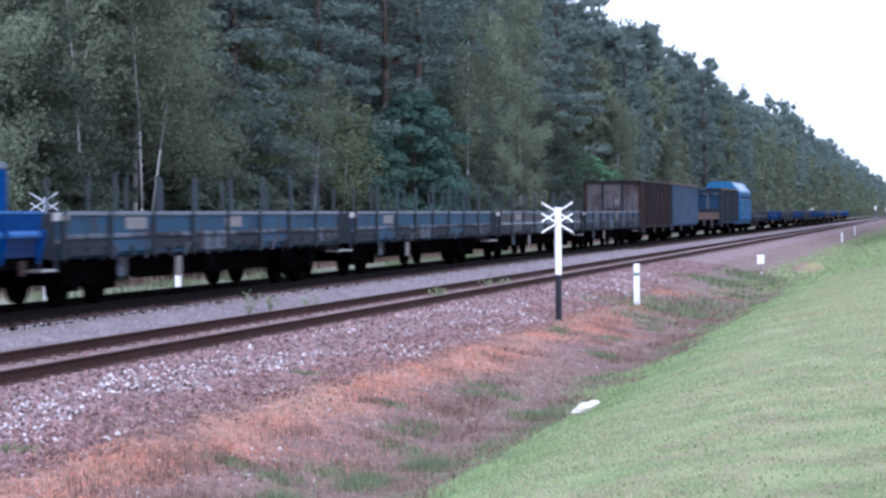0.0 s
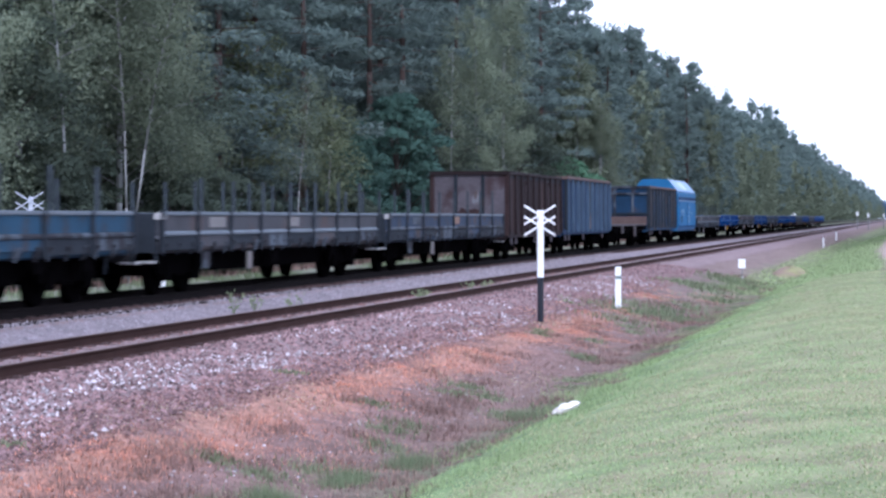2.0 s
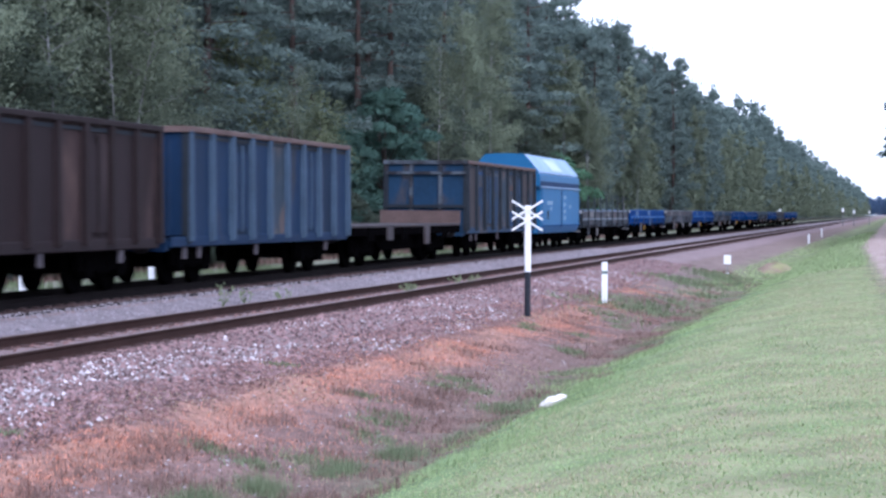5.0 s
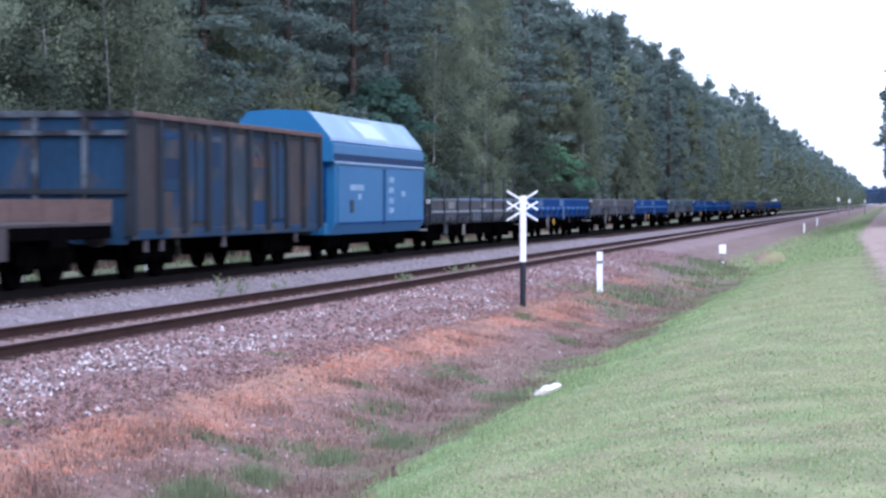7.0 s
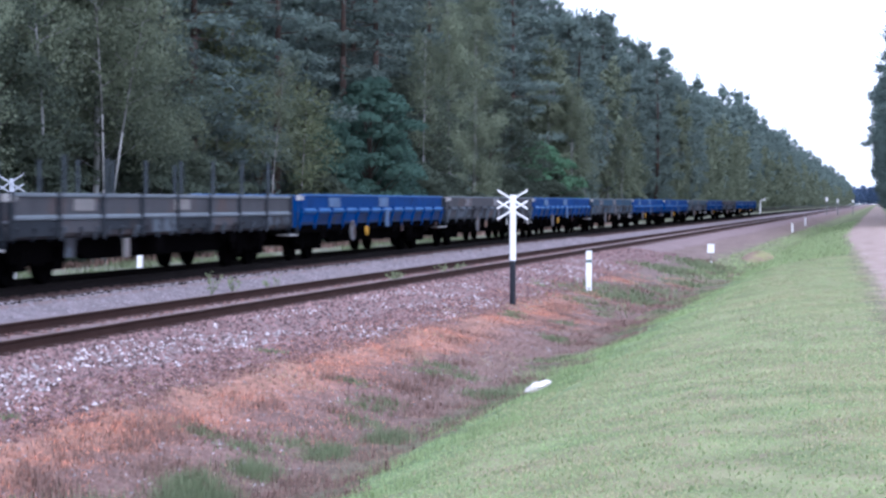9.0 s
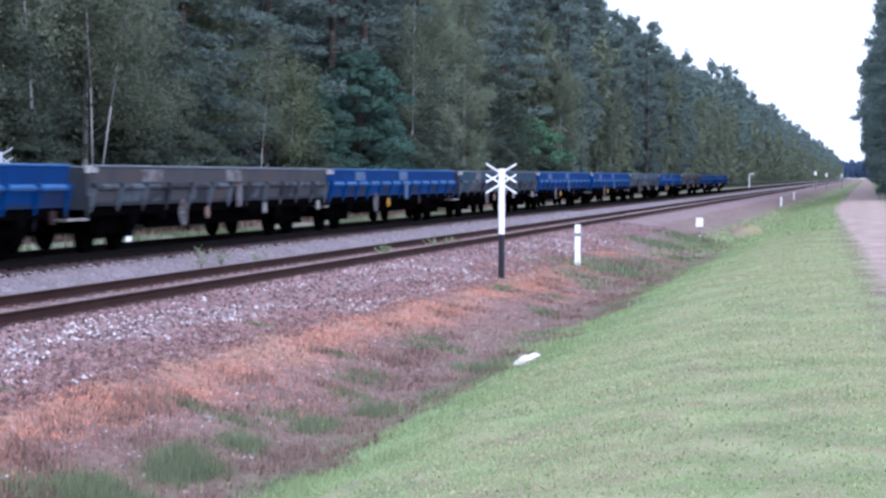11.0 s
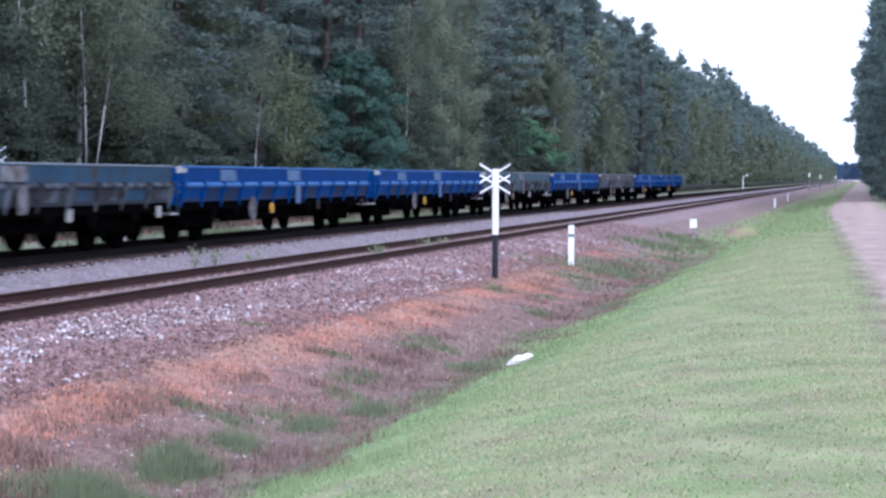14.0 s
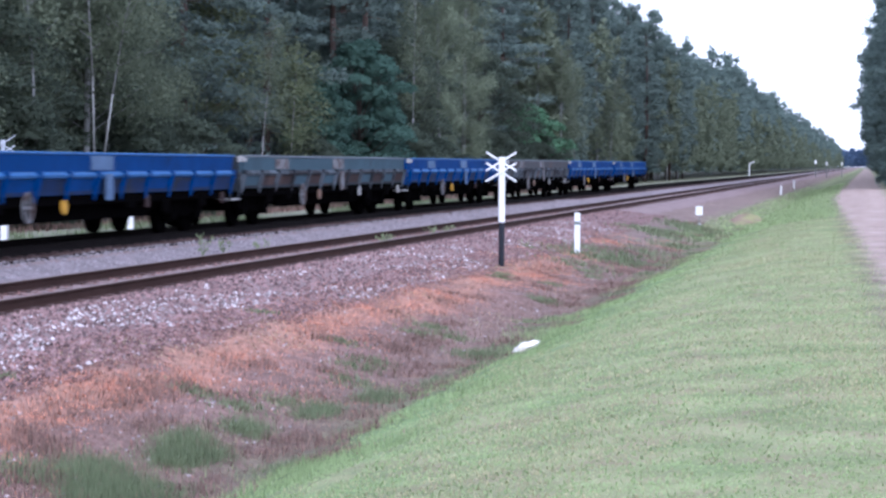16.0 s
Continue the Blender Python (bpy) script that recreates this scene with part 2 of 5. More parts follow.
M_PLATEORANGE = material("orange_notice_plate", (0.2, 0.125, 0.095), 0.8, vary=0.4, scale=3, grain=14, spots=(0.19, 0.17, 0.16), spot_cover=0.35, spot_scale=3.0)
M_FADEBLUE = material("faded_blue_notice", (0.075, 0.12, 0.215), 0.75, vary=0.35, scale=3, grain=14, spots=(0.03, 0.06, 0.15), spot_cover=0.35, spot_scale=2.5)
M_FLAPBLUE = material("dark_blue_flap", (0.003, 0.015, 0.06), 0.8, vary=0.5, scale=1.5, grain=12, spots=(0.012, 0.014, 0.024), spot_cover=0.42, spot_scale=1.6)
M_GREYTEAL = material("grey_teal_paint", (0.036, 0.068, 0.094), 0.75, vary=0.35, scale=1.2, grain=12, spots=(0.03, 0.042, 0.058), spot_cover=0.35, spot_scale=1.4)

# ---- mesh helpers ----


class Shape:
    """Vertices and faces gathered for one mesh."""

    def __init__(self):
        self.v, self.f = [], []

    def add(self, verts, faces):
        k = len(self.v)
        self.v += verts
        self.f += [tuple(k + i for i in face) for face in faces]
        return self

    def box(self, x0, x1, y0, y1, z0, z1, c=0.0):
        """A box; c chamfers its four long edges along y."""
        if c:
            prof = [(x0 + c, z0), (x1 - c, z0), (x1, z0 + c), (x1, z1 - c), (x1 - c, z1), (x0 + c, z1), (x0, z1 - c), (x0, z0 + c)]
            return self.prism(prof, y0, y1)
        return self.prism([(x0, z0), (x1, z0), (x1, z1), (x0, z1)], y0, y1)

    def prism(self, prof, y0, y1):
        """A closed profile in x and z, drawn from y0 to y1."""
        n = len(prof)
        verts = [(x, y0, z) for x, z in prof] + [(x, y1, z) for x, z in prof]
        faces = [(i, n + i, n + (i + 1) % n, (i + 1) % n) for i in range(n)]
        return self.add(verts, faces + [tuple(range(n)), tuple(range(2 * n - 1, n - 1, -1))])

    def tube(self, a, b, r0, r1, n=8, caps=True):
        a, b = Vector(a), Vector(b)
        side = (b - a).normalized().orthogonal().normalized()
        up = (b - a).normalized().cross(side)
        ring = [(side * math.cos(q) + up * math.sin(q)) for q in (2 * math.pi * i / n for i in range(n))]
        verts = [tuple(a + d * r0) for d in ring] + [tuple(b + d * r1) for d in ring]
        faces = [(i, (i + 1) % n, n + (i + 1) % n, n + i) for i in range(n)]
        if caps:
            faces += [tuple(range(n - 1, -1, -1)), tuple(range(n, 2 * n))]
        return self.add(verts, faces)

    def path(self, points, radii, n=6):
        for (a, b), (p, q) in zip(zip(points, points[1:]), zip(radii, radii[1:])):
            self.tube(a, b, p, q, n)
        return self

    def mesh(self, name, mat, smooth=False):
        me = bpy.data.meshes.new(name)
        me.from_pydata(self.v, [], self.f)
        me.materials.append(mat)
        if smooth:
            me.polygons.foreach_set("use_smooth", [True] * len(me.polygons))
        me.update()
        return me


def part(name, shape, mat, parent=None, label="", smooth=False):
    """Links a shape as one mesh object under a thing or a part."""
    ob = new(name, shape.mesh(name, mat, smooth) if isinstance(shape, Shape) else shape)
    ob.parent = parent
    return tagged(ob, label)


def thing(name, label, category, group="", kind=""):
    return tagged(new(name), label, category, group, kind)


def leaf_mesh(name, verts, facing, mat):
    """Loose three-cornered leaves (n, 3, 3); facing gives each the direction in which its clump swells, for soft shading."""
    n = len(verts)
    me = bpy.data.meshes.new(name)
    if facing is not None:
        facing = facing / (np.linalg.norm(facing, axis=1)[:, None] + 1e-9)
        wrong = (np.cross(verts[:, 1] - verts[:, 0], verts[:, 2] - verts[:, 0]) * facing).sum(1) < 0
        verts = np.where(wrong[:, None, None], verts[:, [1, 0, 2]], verts)
    me.vertices.add(3 * n), me.loops.add(3 * n), me.polygons.add(n)
    me.vertices.foreach_set("co", verts.astype(np.float32).ravel())
    me.loops.foreach_set("vertex_index", np.arange(3 * n, dtype=np.int32))
    me.polygons.foreach_set("loop_start", np.arange(0, 3 * n, 3, dtype=np.int32))
    me.polygons.foreach_set("loop_total", np.full(n, 3, dtype=np.int32))
    me.materials.append(mat)
    me.update()
    if facing is not None:
        me.attributes.new("custom_normal", "FLOAT_VECTOR", "CORNER").data.foreach_set("vector", np.repeat(facing, 3, 0).astype(np.float32).ravel())
    return me


def leaves(name, centre, along, across, mat, facing=None):
    """One mesh of many three-cornered leaves or blades, from numpy rows of centres and half axes."""
    return leaf_mesh(name, np.stack([centre - along - across * 0.9, centre - along * 0.75 + across, centre + along * 1.1], 1), facing, mat)


# ---- the setting ----
NEAR_X, FAR_X, FAR_Z = -11.553, -15.553, 0.25  # track centres; the far track lies a little higher
PROFILE_X = np.array([-3000, -60, -30, -24, -21, -19.2, -18.2, -9.6, -8.7, -7.9, -7.4, -6.6, -5.7, -5.0, -4.3, -3.2, -1.6, 0.0, 2, 10, 3000.0])
PROFILE_Z = np.array([-0.2, -0.2, -0.25, -0.2, -0.08, -0.1, -0.32, -0.32, -0.34, -0.42, -0.52, -0.70, -0.92, -0.93, -0.70, -0.36, -0.08, 0.02, 0.02, 0.1, 0.1])


def ground_z(x, y):
    bumps = 0.035 * math.sin(x * 1.7 + y * 0.31) * math.sin(y * 0.83 + x * 0.4) + 0.03 * noise.noise((x * 0.9, y * 0.6, 0.0)) + (0.05 * noise.noise((x * 2.6, y * 1.7, 3.0)) if -8.2 < x < -4.0 else 0.0)
    dip = 0.085 * float(np.interp(x, [-8.7, -8.2, -7.0, -6.0, -5.0], [0, 1, 1, 0.5, 0])) * float(np.interp(y, [26, 46, 64, 88], [0, 1, 1, 0]))
    return float(np.interp(x, PROFILE_X, PROFILE_Z)) - dip + (bumps * (0.2 if x > -3.6 else 1.0) if -9.4 < x < 40 else 0.0)


def ground_material():
    """Soil and turf in strips along the line: grass bank, weedy ditch, dried herbs, gravel shoulder, sandy road, forest floor."""
    mat = bpy.data.materials.new("turf_and_soil")
    mat.use_nodes = True
    n, l = mat.node_tree.nodes, mat.node_tree.links
    bsdf = n["Principled BSDF"]
    bsdf.inputs["Roughness"].default_value = 0.95
    bsdf.inputs["Specular IOR Level"].default_value = 0.15
    geo = n.new("ShaderNodeNewGeometry")
    xyz = n.new("ShaderNodeSeparateXYZ")
    l.new(geo.outputs["Position"], xyz.inputs[0])

    def noise_at(size, detail=5.0):
        tex = n.new("ShaderNodeTexNoise")
        tex.inputs["Scale"].default_value, tex.inputs["Detail"].default_value = size, detail
        l.new(geo.outputs["Position"], tex.inputs["Vector"])
        return tex.outputs["Fac"]

    def calc(op, a, b):
        m = n.new("ShaderNodeMath")
        m.operation = op
        for slot, value in enumerate((a, b)):
            if isinstance(value, (int, float)):
                m.inputs[slot].default_value = value
            else:
                l.new(value, m.inputs[slot])
        return m.outputs[0]

    def ramp_of(fac, stops):
        r = n.new("ShaderNodeValToRGB")
        for i, (p, c) in enumerate(stops):
            e = r.color_ramp.elements[i] if i < 2 else r.color_ramp.elements.new(p)
            e.position, e.color = p, (*c, 1)
        l.new(fac, r.inputs[0])
        return r.outputs[0]

    def mixed(fac, a, b):
        m = n.new("ShaderNodeMix")
        m.data_type = "RGBA"
        l.new(fac, m.inputs["Factor"]), l.new(a, m.inputs["A"]), l.new(b, m.inputs["B"])
        return m.outputs["Result"]

    wobble = calc("ADD", calc("MULTIPLY", calc("SUBTRACT", noise_at(0.35), 0.5), 1.2), calc("MULTIPLY", calc("SUBTRACT", noise_at(2.2), 0.5), 1.3))
    across = calc("ADD", xyz.outputs[0], wobble)
    lo, hi = -30.0, 2.0

    def at(x):
        return (x - lo) / (hi - lo)

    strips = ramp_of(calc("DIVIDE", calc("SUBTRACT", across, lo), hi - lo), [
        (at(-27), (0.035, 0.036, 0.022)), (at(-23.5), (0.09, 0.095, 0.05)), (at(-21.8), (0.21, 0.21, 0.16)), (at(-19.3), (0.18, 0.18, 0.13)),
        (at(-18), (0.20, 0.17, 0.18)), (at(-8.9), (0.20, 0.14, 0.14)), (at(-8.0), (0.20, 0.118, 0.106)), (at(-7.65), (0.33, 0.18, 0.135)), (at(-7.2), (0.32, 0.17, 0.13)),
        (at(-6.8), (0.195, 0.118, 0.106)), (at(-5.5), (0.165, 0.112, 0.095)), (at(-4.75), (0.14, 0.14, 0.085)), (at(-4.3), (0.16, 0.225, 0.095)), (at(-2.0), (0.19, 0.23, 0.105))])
    lighter = ramp_of(noise_at(0.9), [(0.36, (0, 0, 0)), (0.62, (0.9, 0.9, 0.9))])
    straw = n.new("ShaderNodeRGB")
    straw.outputs[0].default_value = (0.275, 0.262, 0.15, 1)
    turf_only = ramp_of(calc("MULTIPLY", calc("ADD", across, 4.4), 0.6), [(0.0, (0, 0, 0)), (1.0, (1, 1, 1))])
    colour = mixed(calc("MULTIPLY", lighter, turf_only), strips, straw.outputs[0])
    thatch = n.new("ShaderNodeRGB")
    thatch.outputs[0].default_value = (0.27, 0.205, 0.145, 1)
    worn = ramp_of(noise_at(1.7), [(0.52, (0, 0, 0)), (0.68, (0.65, 0.65, 0.65))])
    colour = mixed(calc("MULTIPLY", worn, turf_only), colour, thatch.outputs[0])
    # the dried strip ends past the crossing sign
    bare = n.new("ShaderNodeRGB")
    bare.outputs[0].default_value = (0.185, 0.132, 0.118, 1)
    past = ramp_of(calc("MULTIPLY", calc("SUBTRACT", calc("ADD", xyz.outputs[1], calc("MULTIPLY", wobble, 5.0)), 50.0), 0.12), [(0.0, (0, 0, 0)), (1.0, (1, 1, 1))])
    strip = calc("MULTIPLY", ramp_of(calc("ADD", across, 8.9), [(0.0, (0, 0, 0)), (0.4, (1, 1, 1))]), ramp_of(calc("SUBTRACT", -6.0, across), [(0.0, (0, 0, 0)), (0.6, (1, 1, 1))]))
    colour = mixed(calc("MULTIPLY", past, strip), colour, bare.outputs[0])
    # farther off the bank is overgrown
    meadow = n.new("ShaderNodeRGB")
    meadow.outputs[0].default_value = (0.18, 0.195, 0.10, 1)
    away = ramp_of(calc("MULTIPLY", calc("SUBTRACT", calc("ADD", xyz.outputs[1], calc("MULTIPLY", wobble, 14.0)), 62.0), 0.03), [(0.0, (0, 0, 0)), (1.0, (1, 1, 1))])
    beside = ramp_of(calc("MULTIPLY", calc("ADD", across, 7.2), 0.8), [(0.0, (0, 0, 0)), (1.0, (1, 1, 1))])
    colour = mixed(calc("MULTIPLY", away, beside), colour, meadow.outputs[0])
    # the sandy road bends a little towards the line with distance
    road_x = calc("ADD", calc("ADD", xyz.outputs[0], calc("MINIMUM", calc("MULTIPLY", xyz.outputs[1], 0.022), 3.0)), calc("MULTIPLY", wobble, 0.35))
    road = calc("MULTIPLY", ramp_of(calc("MULTIPLY", calc("SUBTRACT", road_x, 0.80), 2.4), [(0.0, (0, 0, 0)), (1.0, (1, 1, 1))]),
                ramp_of(calc("MULTIPLY", calc("SUBTRACT", 4.8, road_x), 1.0), [(0.0, (0, 0, 0)), (1.0, (1, 1, 1))]))
    sand = ramp_of(noise_at(1.3), [(0.3, (0.25, 0.175, 0.15)), (0.7, (0.42, 0.325, 0.29))])
    earth = n.new("ShaderNodeRGB")
    earth.outputs[0].default_value = (0.13, 0.095, 0.075, 1)
    rim = calc("MULTIPLY", ramp_of(calc("SUBTRACT", road_x, 0.62), [(0.0, (0, 0, 0)), (0.2, (0.8, 0.8, 0.8)), (0.45, (0.8, 0.8, 0.8)), (0.7, (0, 0, 0))]), ramp_of(noise_at(0.5), [(0.45, (0, 0, 0)), (0.6, (1, 1, 1))]))
    colour = mixed(rim, mixed(road, colour, sand), earth.outputs[0])
    tone = n.new("ShaderNodeHueSaturation")
    l.new(colour, tone.inputs["Color"])
    # bare soil is coarse and broken, turf is even
    coarse = calc("SUBTRACT", 1.0, calc("MULTIPLY", turf_only, 0.72))
    fine = calc("ADD", calc("MULTIPLY", calc("SUBTRACT", noise_at(8.0), 0.5), 1.7), calc("MULTIPLY", calc("SUBTRACT", noise_at(30.0), 0.5), 1.5))
    broad = calc("MULTIPLY", calc("SUBTRACT", noise_at(1.1), 0.5), 1.0)
    l.new(calc("ADD", calc("ADD", broad, calc("MULTIPLY", fine, coarse)), 0.98), tone.inputs["Value"])
    l.new(tone.outputs[0], bsdf.inputs["Base Color"])
    bump = n.new("ShaderNodeBump")
    bump.inputs["Strength"].default_value, bump.inputs["Distance"].default_value = 0.7, 0.05
    l.new(noise_at(18.0), bump.inputs["Height"])
    l.new(bump.outputs[0], bsdf.inputs["Normal"])
    return mat


def build_ground():
    xs = np.unique(np.concatenate([[-3000, -600, -150, -60, -40], np.arange(-30, -18, 1.5), [-18, -14, -9.8], np.arange(-9.4, -4.0, 0.16), np.arange(-4.0, 3, 0.3), [4, 6, 10, 20, 60, 300, 3000]]))
    ys = np.unique(np.concatenate([[-3000, -600, -300, -100, -40], np.arange(-10, 60, 0.35), np.arange(60, 110, 0.6), np.arange(110, 300, 5), [350, 450, 600, 900, 1500, 3500]]))
    s = Shape()
    s.v = [(float(x), float(y), ground_z(x, y)) for y in ys for x in xs]
    w = len(xs)
    s.f = [(j * w + i, j * w + i + 1, (j + 1) * w + i + 1, (j + 1) * w + i) for j in range(len(ys) - 1) for i in range(w - 1)]
    tagged(part("ground", s, ground_material(), smooth=True), "grassy bank, weedy ditch and forest floor along the line", "ground", kind="structure")


def build_track_bed():
    bed = Shape().prism([(-18.9, -0.34), (-18.2, -0.1), (-17.3, 0.05), (-13.9, 0.05), (-13.2, -0.12), (-12.9, -0.165), (-10.1, -0.178), (-9.5, -0.22), (-8.6, -0.40)], -320, 1500)
    tagged(part("track_bed", bed, material("gravel_bed", (0.21, 0.152, 0.152), 0.95, vary=0.4, scale=1.3, grain=16, bump=0.8)),
           "grey-purple crushed stone bed under both tracks", "track bed", kind="structure")
    strip = [(-13.92, 0.054), (-13.2, -0.116), (-12.9, -0.161), (-12.72, -0.162)]
    tagged(part("middle_ballast", Shape().prism(strip + [(x, z - 0.03) for x, z in strip[::-1]], -320, 1500), material("pale_gravel_bed", (0.208, 0.174, 0.188), 0.95, vary=0.55, scale=1.3, grain=16, bump=0.8)),
           "pale crushed stone between the tracks", "track bed", kind="structure")
    # a thin dark layer that paints the train's shade on the far bed
    shade_strip = Shape().prism([(-17.3, 0.054), (-13.98, 0.054), (-14.02, 0.062), (-17.26, 0.062)], -320, 1500)
    tagged(part("stained_ballast", shade_strip, M_BEDSHADE), "crushed stone under the far track, blackened with the train's shade", "track bed", kind="structure")


def rail_shape(x, z):
    foot = [(-0.07, 0.0), (0.07, 0.0), (0.065, 0.012), (0.012, 0.03), (0.01, 0.125), (0.034, 0.14), (0.034, 0.163),
            (-0.034, 0.163), (-0.034, 0.14), (-0.01, 0.125), (-0.012, 0.03), (-0.065, 0.012)]
    return Shape().prism([(x + a, z - 0.172 + b) for a, b in foot], -320, 1400)


def sleeper_mesh():
    prof = [(-0.15, 0), (0.15, 0), (0.13, 0.07), (0.10, 0.10), (-0.10, 0.10), (-0.13, 0.07)]
    s = Shape()
    n = len(prof)
    ends = [[(x, a, z) for a, z in prof] for x in (-1.25, 1.25)]
    s.add(ends[0] + ends[1], [(i, (i + 1) % n, n + (i + 1) % n, n + i) for i in range(n)] + [tuple(range(n - 1, -1, -1)), tuple(range(n, 2 * n))])
    for x in (-0.9, -0.6, 0.6, 0.9):
        s.box(x - 0.05, x + 0.05, -0.06, 0.06, 0.1, 0.13)
    return s.mesh("sleeper", M_SLEEPER)


def build_tracks():
    me = sleeper_mesh()
    for name, cx, z in (("near_track", NEAR_X, 0.0), ("far_track", FAR_X, FAR_Z)):
        track = thing("railway_track", "rusty rails on stained sleepers in crushed stone", "railway track", kind="structure")
        for x in (cx - 0.753, cx + 0.753):
            # the far rails carry the train's shade in their colour
            rail = part("rail", rail_shape(x, z), M_RAIL if cx == NEAR_X else M_RAILSHADE, track)
            part("rail_head", Shape().box(x - 0.03, x + 0.03, -320, 1400, z - 0.009, z + 0.002, 0.004), M_RAILHEAD if cx == NEAR_X else M_RAILSHADE, rail, "worn running surface")
        first, count = (14, 170) if cx == NEAR_X else (34, 120)
        for k in range(count):
            ob = part("sleeper", me, None, track)
            ob.location = (cx, first + 0.6 * k, z - 0.272 + random.uniform(-0.008, 0.008))
        rest = Shape()
        for k in range(500):
            y = first + 0.6 * (count + k)
            rest.box(cx - 1.25, cx + 1.25, y - 0.13, y + 0.13, z - 0.27, z - 0.172)
        tagged(part("sleeper_row", rest, M_SLEEPER, track), kind="stuff")


def build_stones():
    """Loose crushed stone over the shoulder and between the tracks."""
    rng = np.random.default_rng(5)
    ico = np.array([(0, 0, 1), (0.9, 0, 0.1), (0.1, 0.9, -0.05), (-0.85, 0.1, 0.1), (-0.1, -0.9, 0)]) * (1, 1, 1.25) - (0, 0, 0.1)
    tri = [(0, 1, 2), (0, 2, 3), (0, 3, 4), (0, 4, 1)]

    def heap(name, count, x0, x1, mat, size, label, power, y1, patch=-1.0):
        y = 15 + (y1 - 15) * rng.random(count) ** power
        x = x0 + (x1 - x0) * rng.random(count)
        keep = np.array([noise.noise((a * 0.9, b * 0.3, 4.0)) + 0.5 * noise.noise((a * 2.5, b * 1.1, 9.0)) > patch for a, b in zip(x, y)])
        x, y = x[keep], y[keep]
        count = len(x)
        top = np.interp(x, [-18.9, -18.2, -17.3, -13.9, -13.2, -12.9, -10.1, -9.5, -8.6], [-0.34, -0.1, 0.05, 0.05, -0.12, -0.165, -0.178, -0.22, -0.40])
        soil = np.array([ground_z(a, b) if a > -9.6 else -1.0 for a, b in zip(x, y)])
        top = np.maximum(np.where(x > -8.6, -1.0, top), soil)
        r = size * (0.55 + 0.9 * rng.random(count) ** 2)
        spin = rng.random(count) * 6.28
        pts = ico[None] * (1 + 0.35 * (rng.random((count, 5, 3)) - 0.5)) * r[:, None, None] * np.array([1, 0.8, 0.62])
        px = pts[..., 0] * np.cos(spin)[:, None] - pts[..., 1] * np.sin(spin)[:, None]
        py = pts[..., 0] * np.sin(spin)[:, None] + pts[..., 1] * np.cos(spin)[:, None]
        verts = np.stack([px + x[:, None], py + y[:, None], pts[..., 2] + (top + 0.2 * r)[:, None]], -1).reshape(-1, 3)
        faces = (np.arange(count)[:, None, None] * 5 + np.array(tri)[None]).reshape(-1, 3)
        me = bpy.data.meshes.new(name)
        me.from_pydata(verts.tolist(), [], faces.tolist())
        me.materials.append(mat)
        tagged(new(name, me), label, "gravel", kind="stuff")

    heap("shoulder_gravel", 30000, -10.6, -8.0, M_STONE, 0.038, "dull purple-grey crushed stone on the track shoulder", 1.7, 95)
    heap("pale_gravel", 9500, -10.2, -8.0, M_STONEWHITE, 0.036, "pale crushed stones strewn on the shoulder", 1.6, 80, 0.05)
    heap("track_gravel", 8000, -12.6, -10.65, M_TRACKSTONE, 0.027, "brownish crushed stone between the rails", 1.4, 90)
    heap("middle_gravel", 15000, -14.3, -12.4, M_STONEPALE, 0.038, "pale crushed stone between the two tracks", 1.3, 110)
    heap("bank_gravel", 12000, -9.0, -7.75, M_TRACKSTONE, 0.03, "brownish small stones on the bank", 1.6, 80)
    heap("strewn_gravel", 2200, -8.4, -5.6, M_STONEWHITE, 0.02, "small stones strewn over the bank", 1.5, 70)


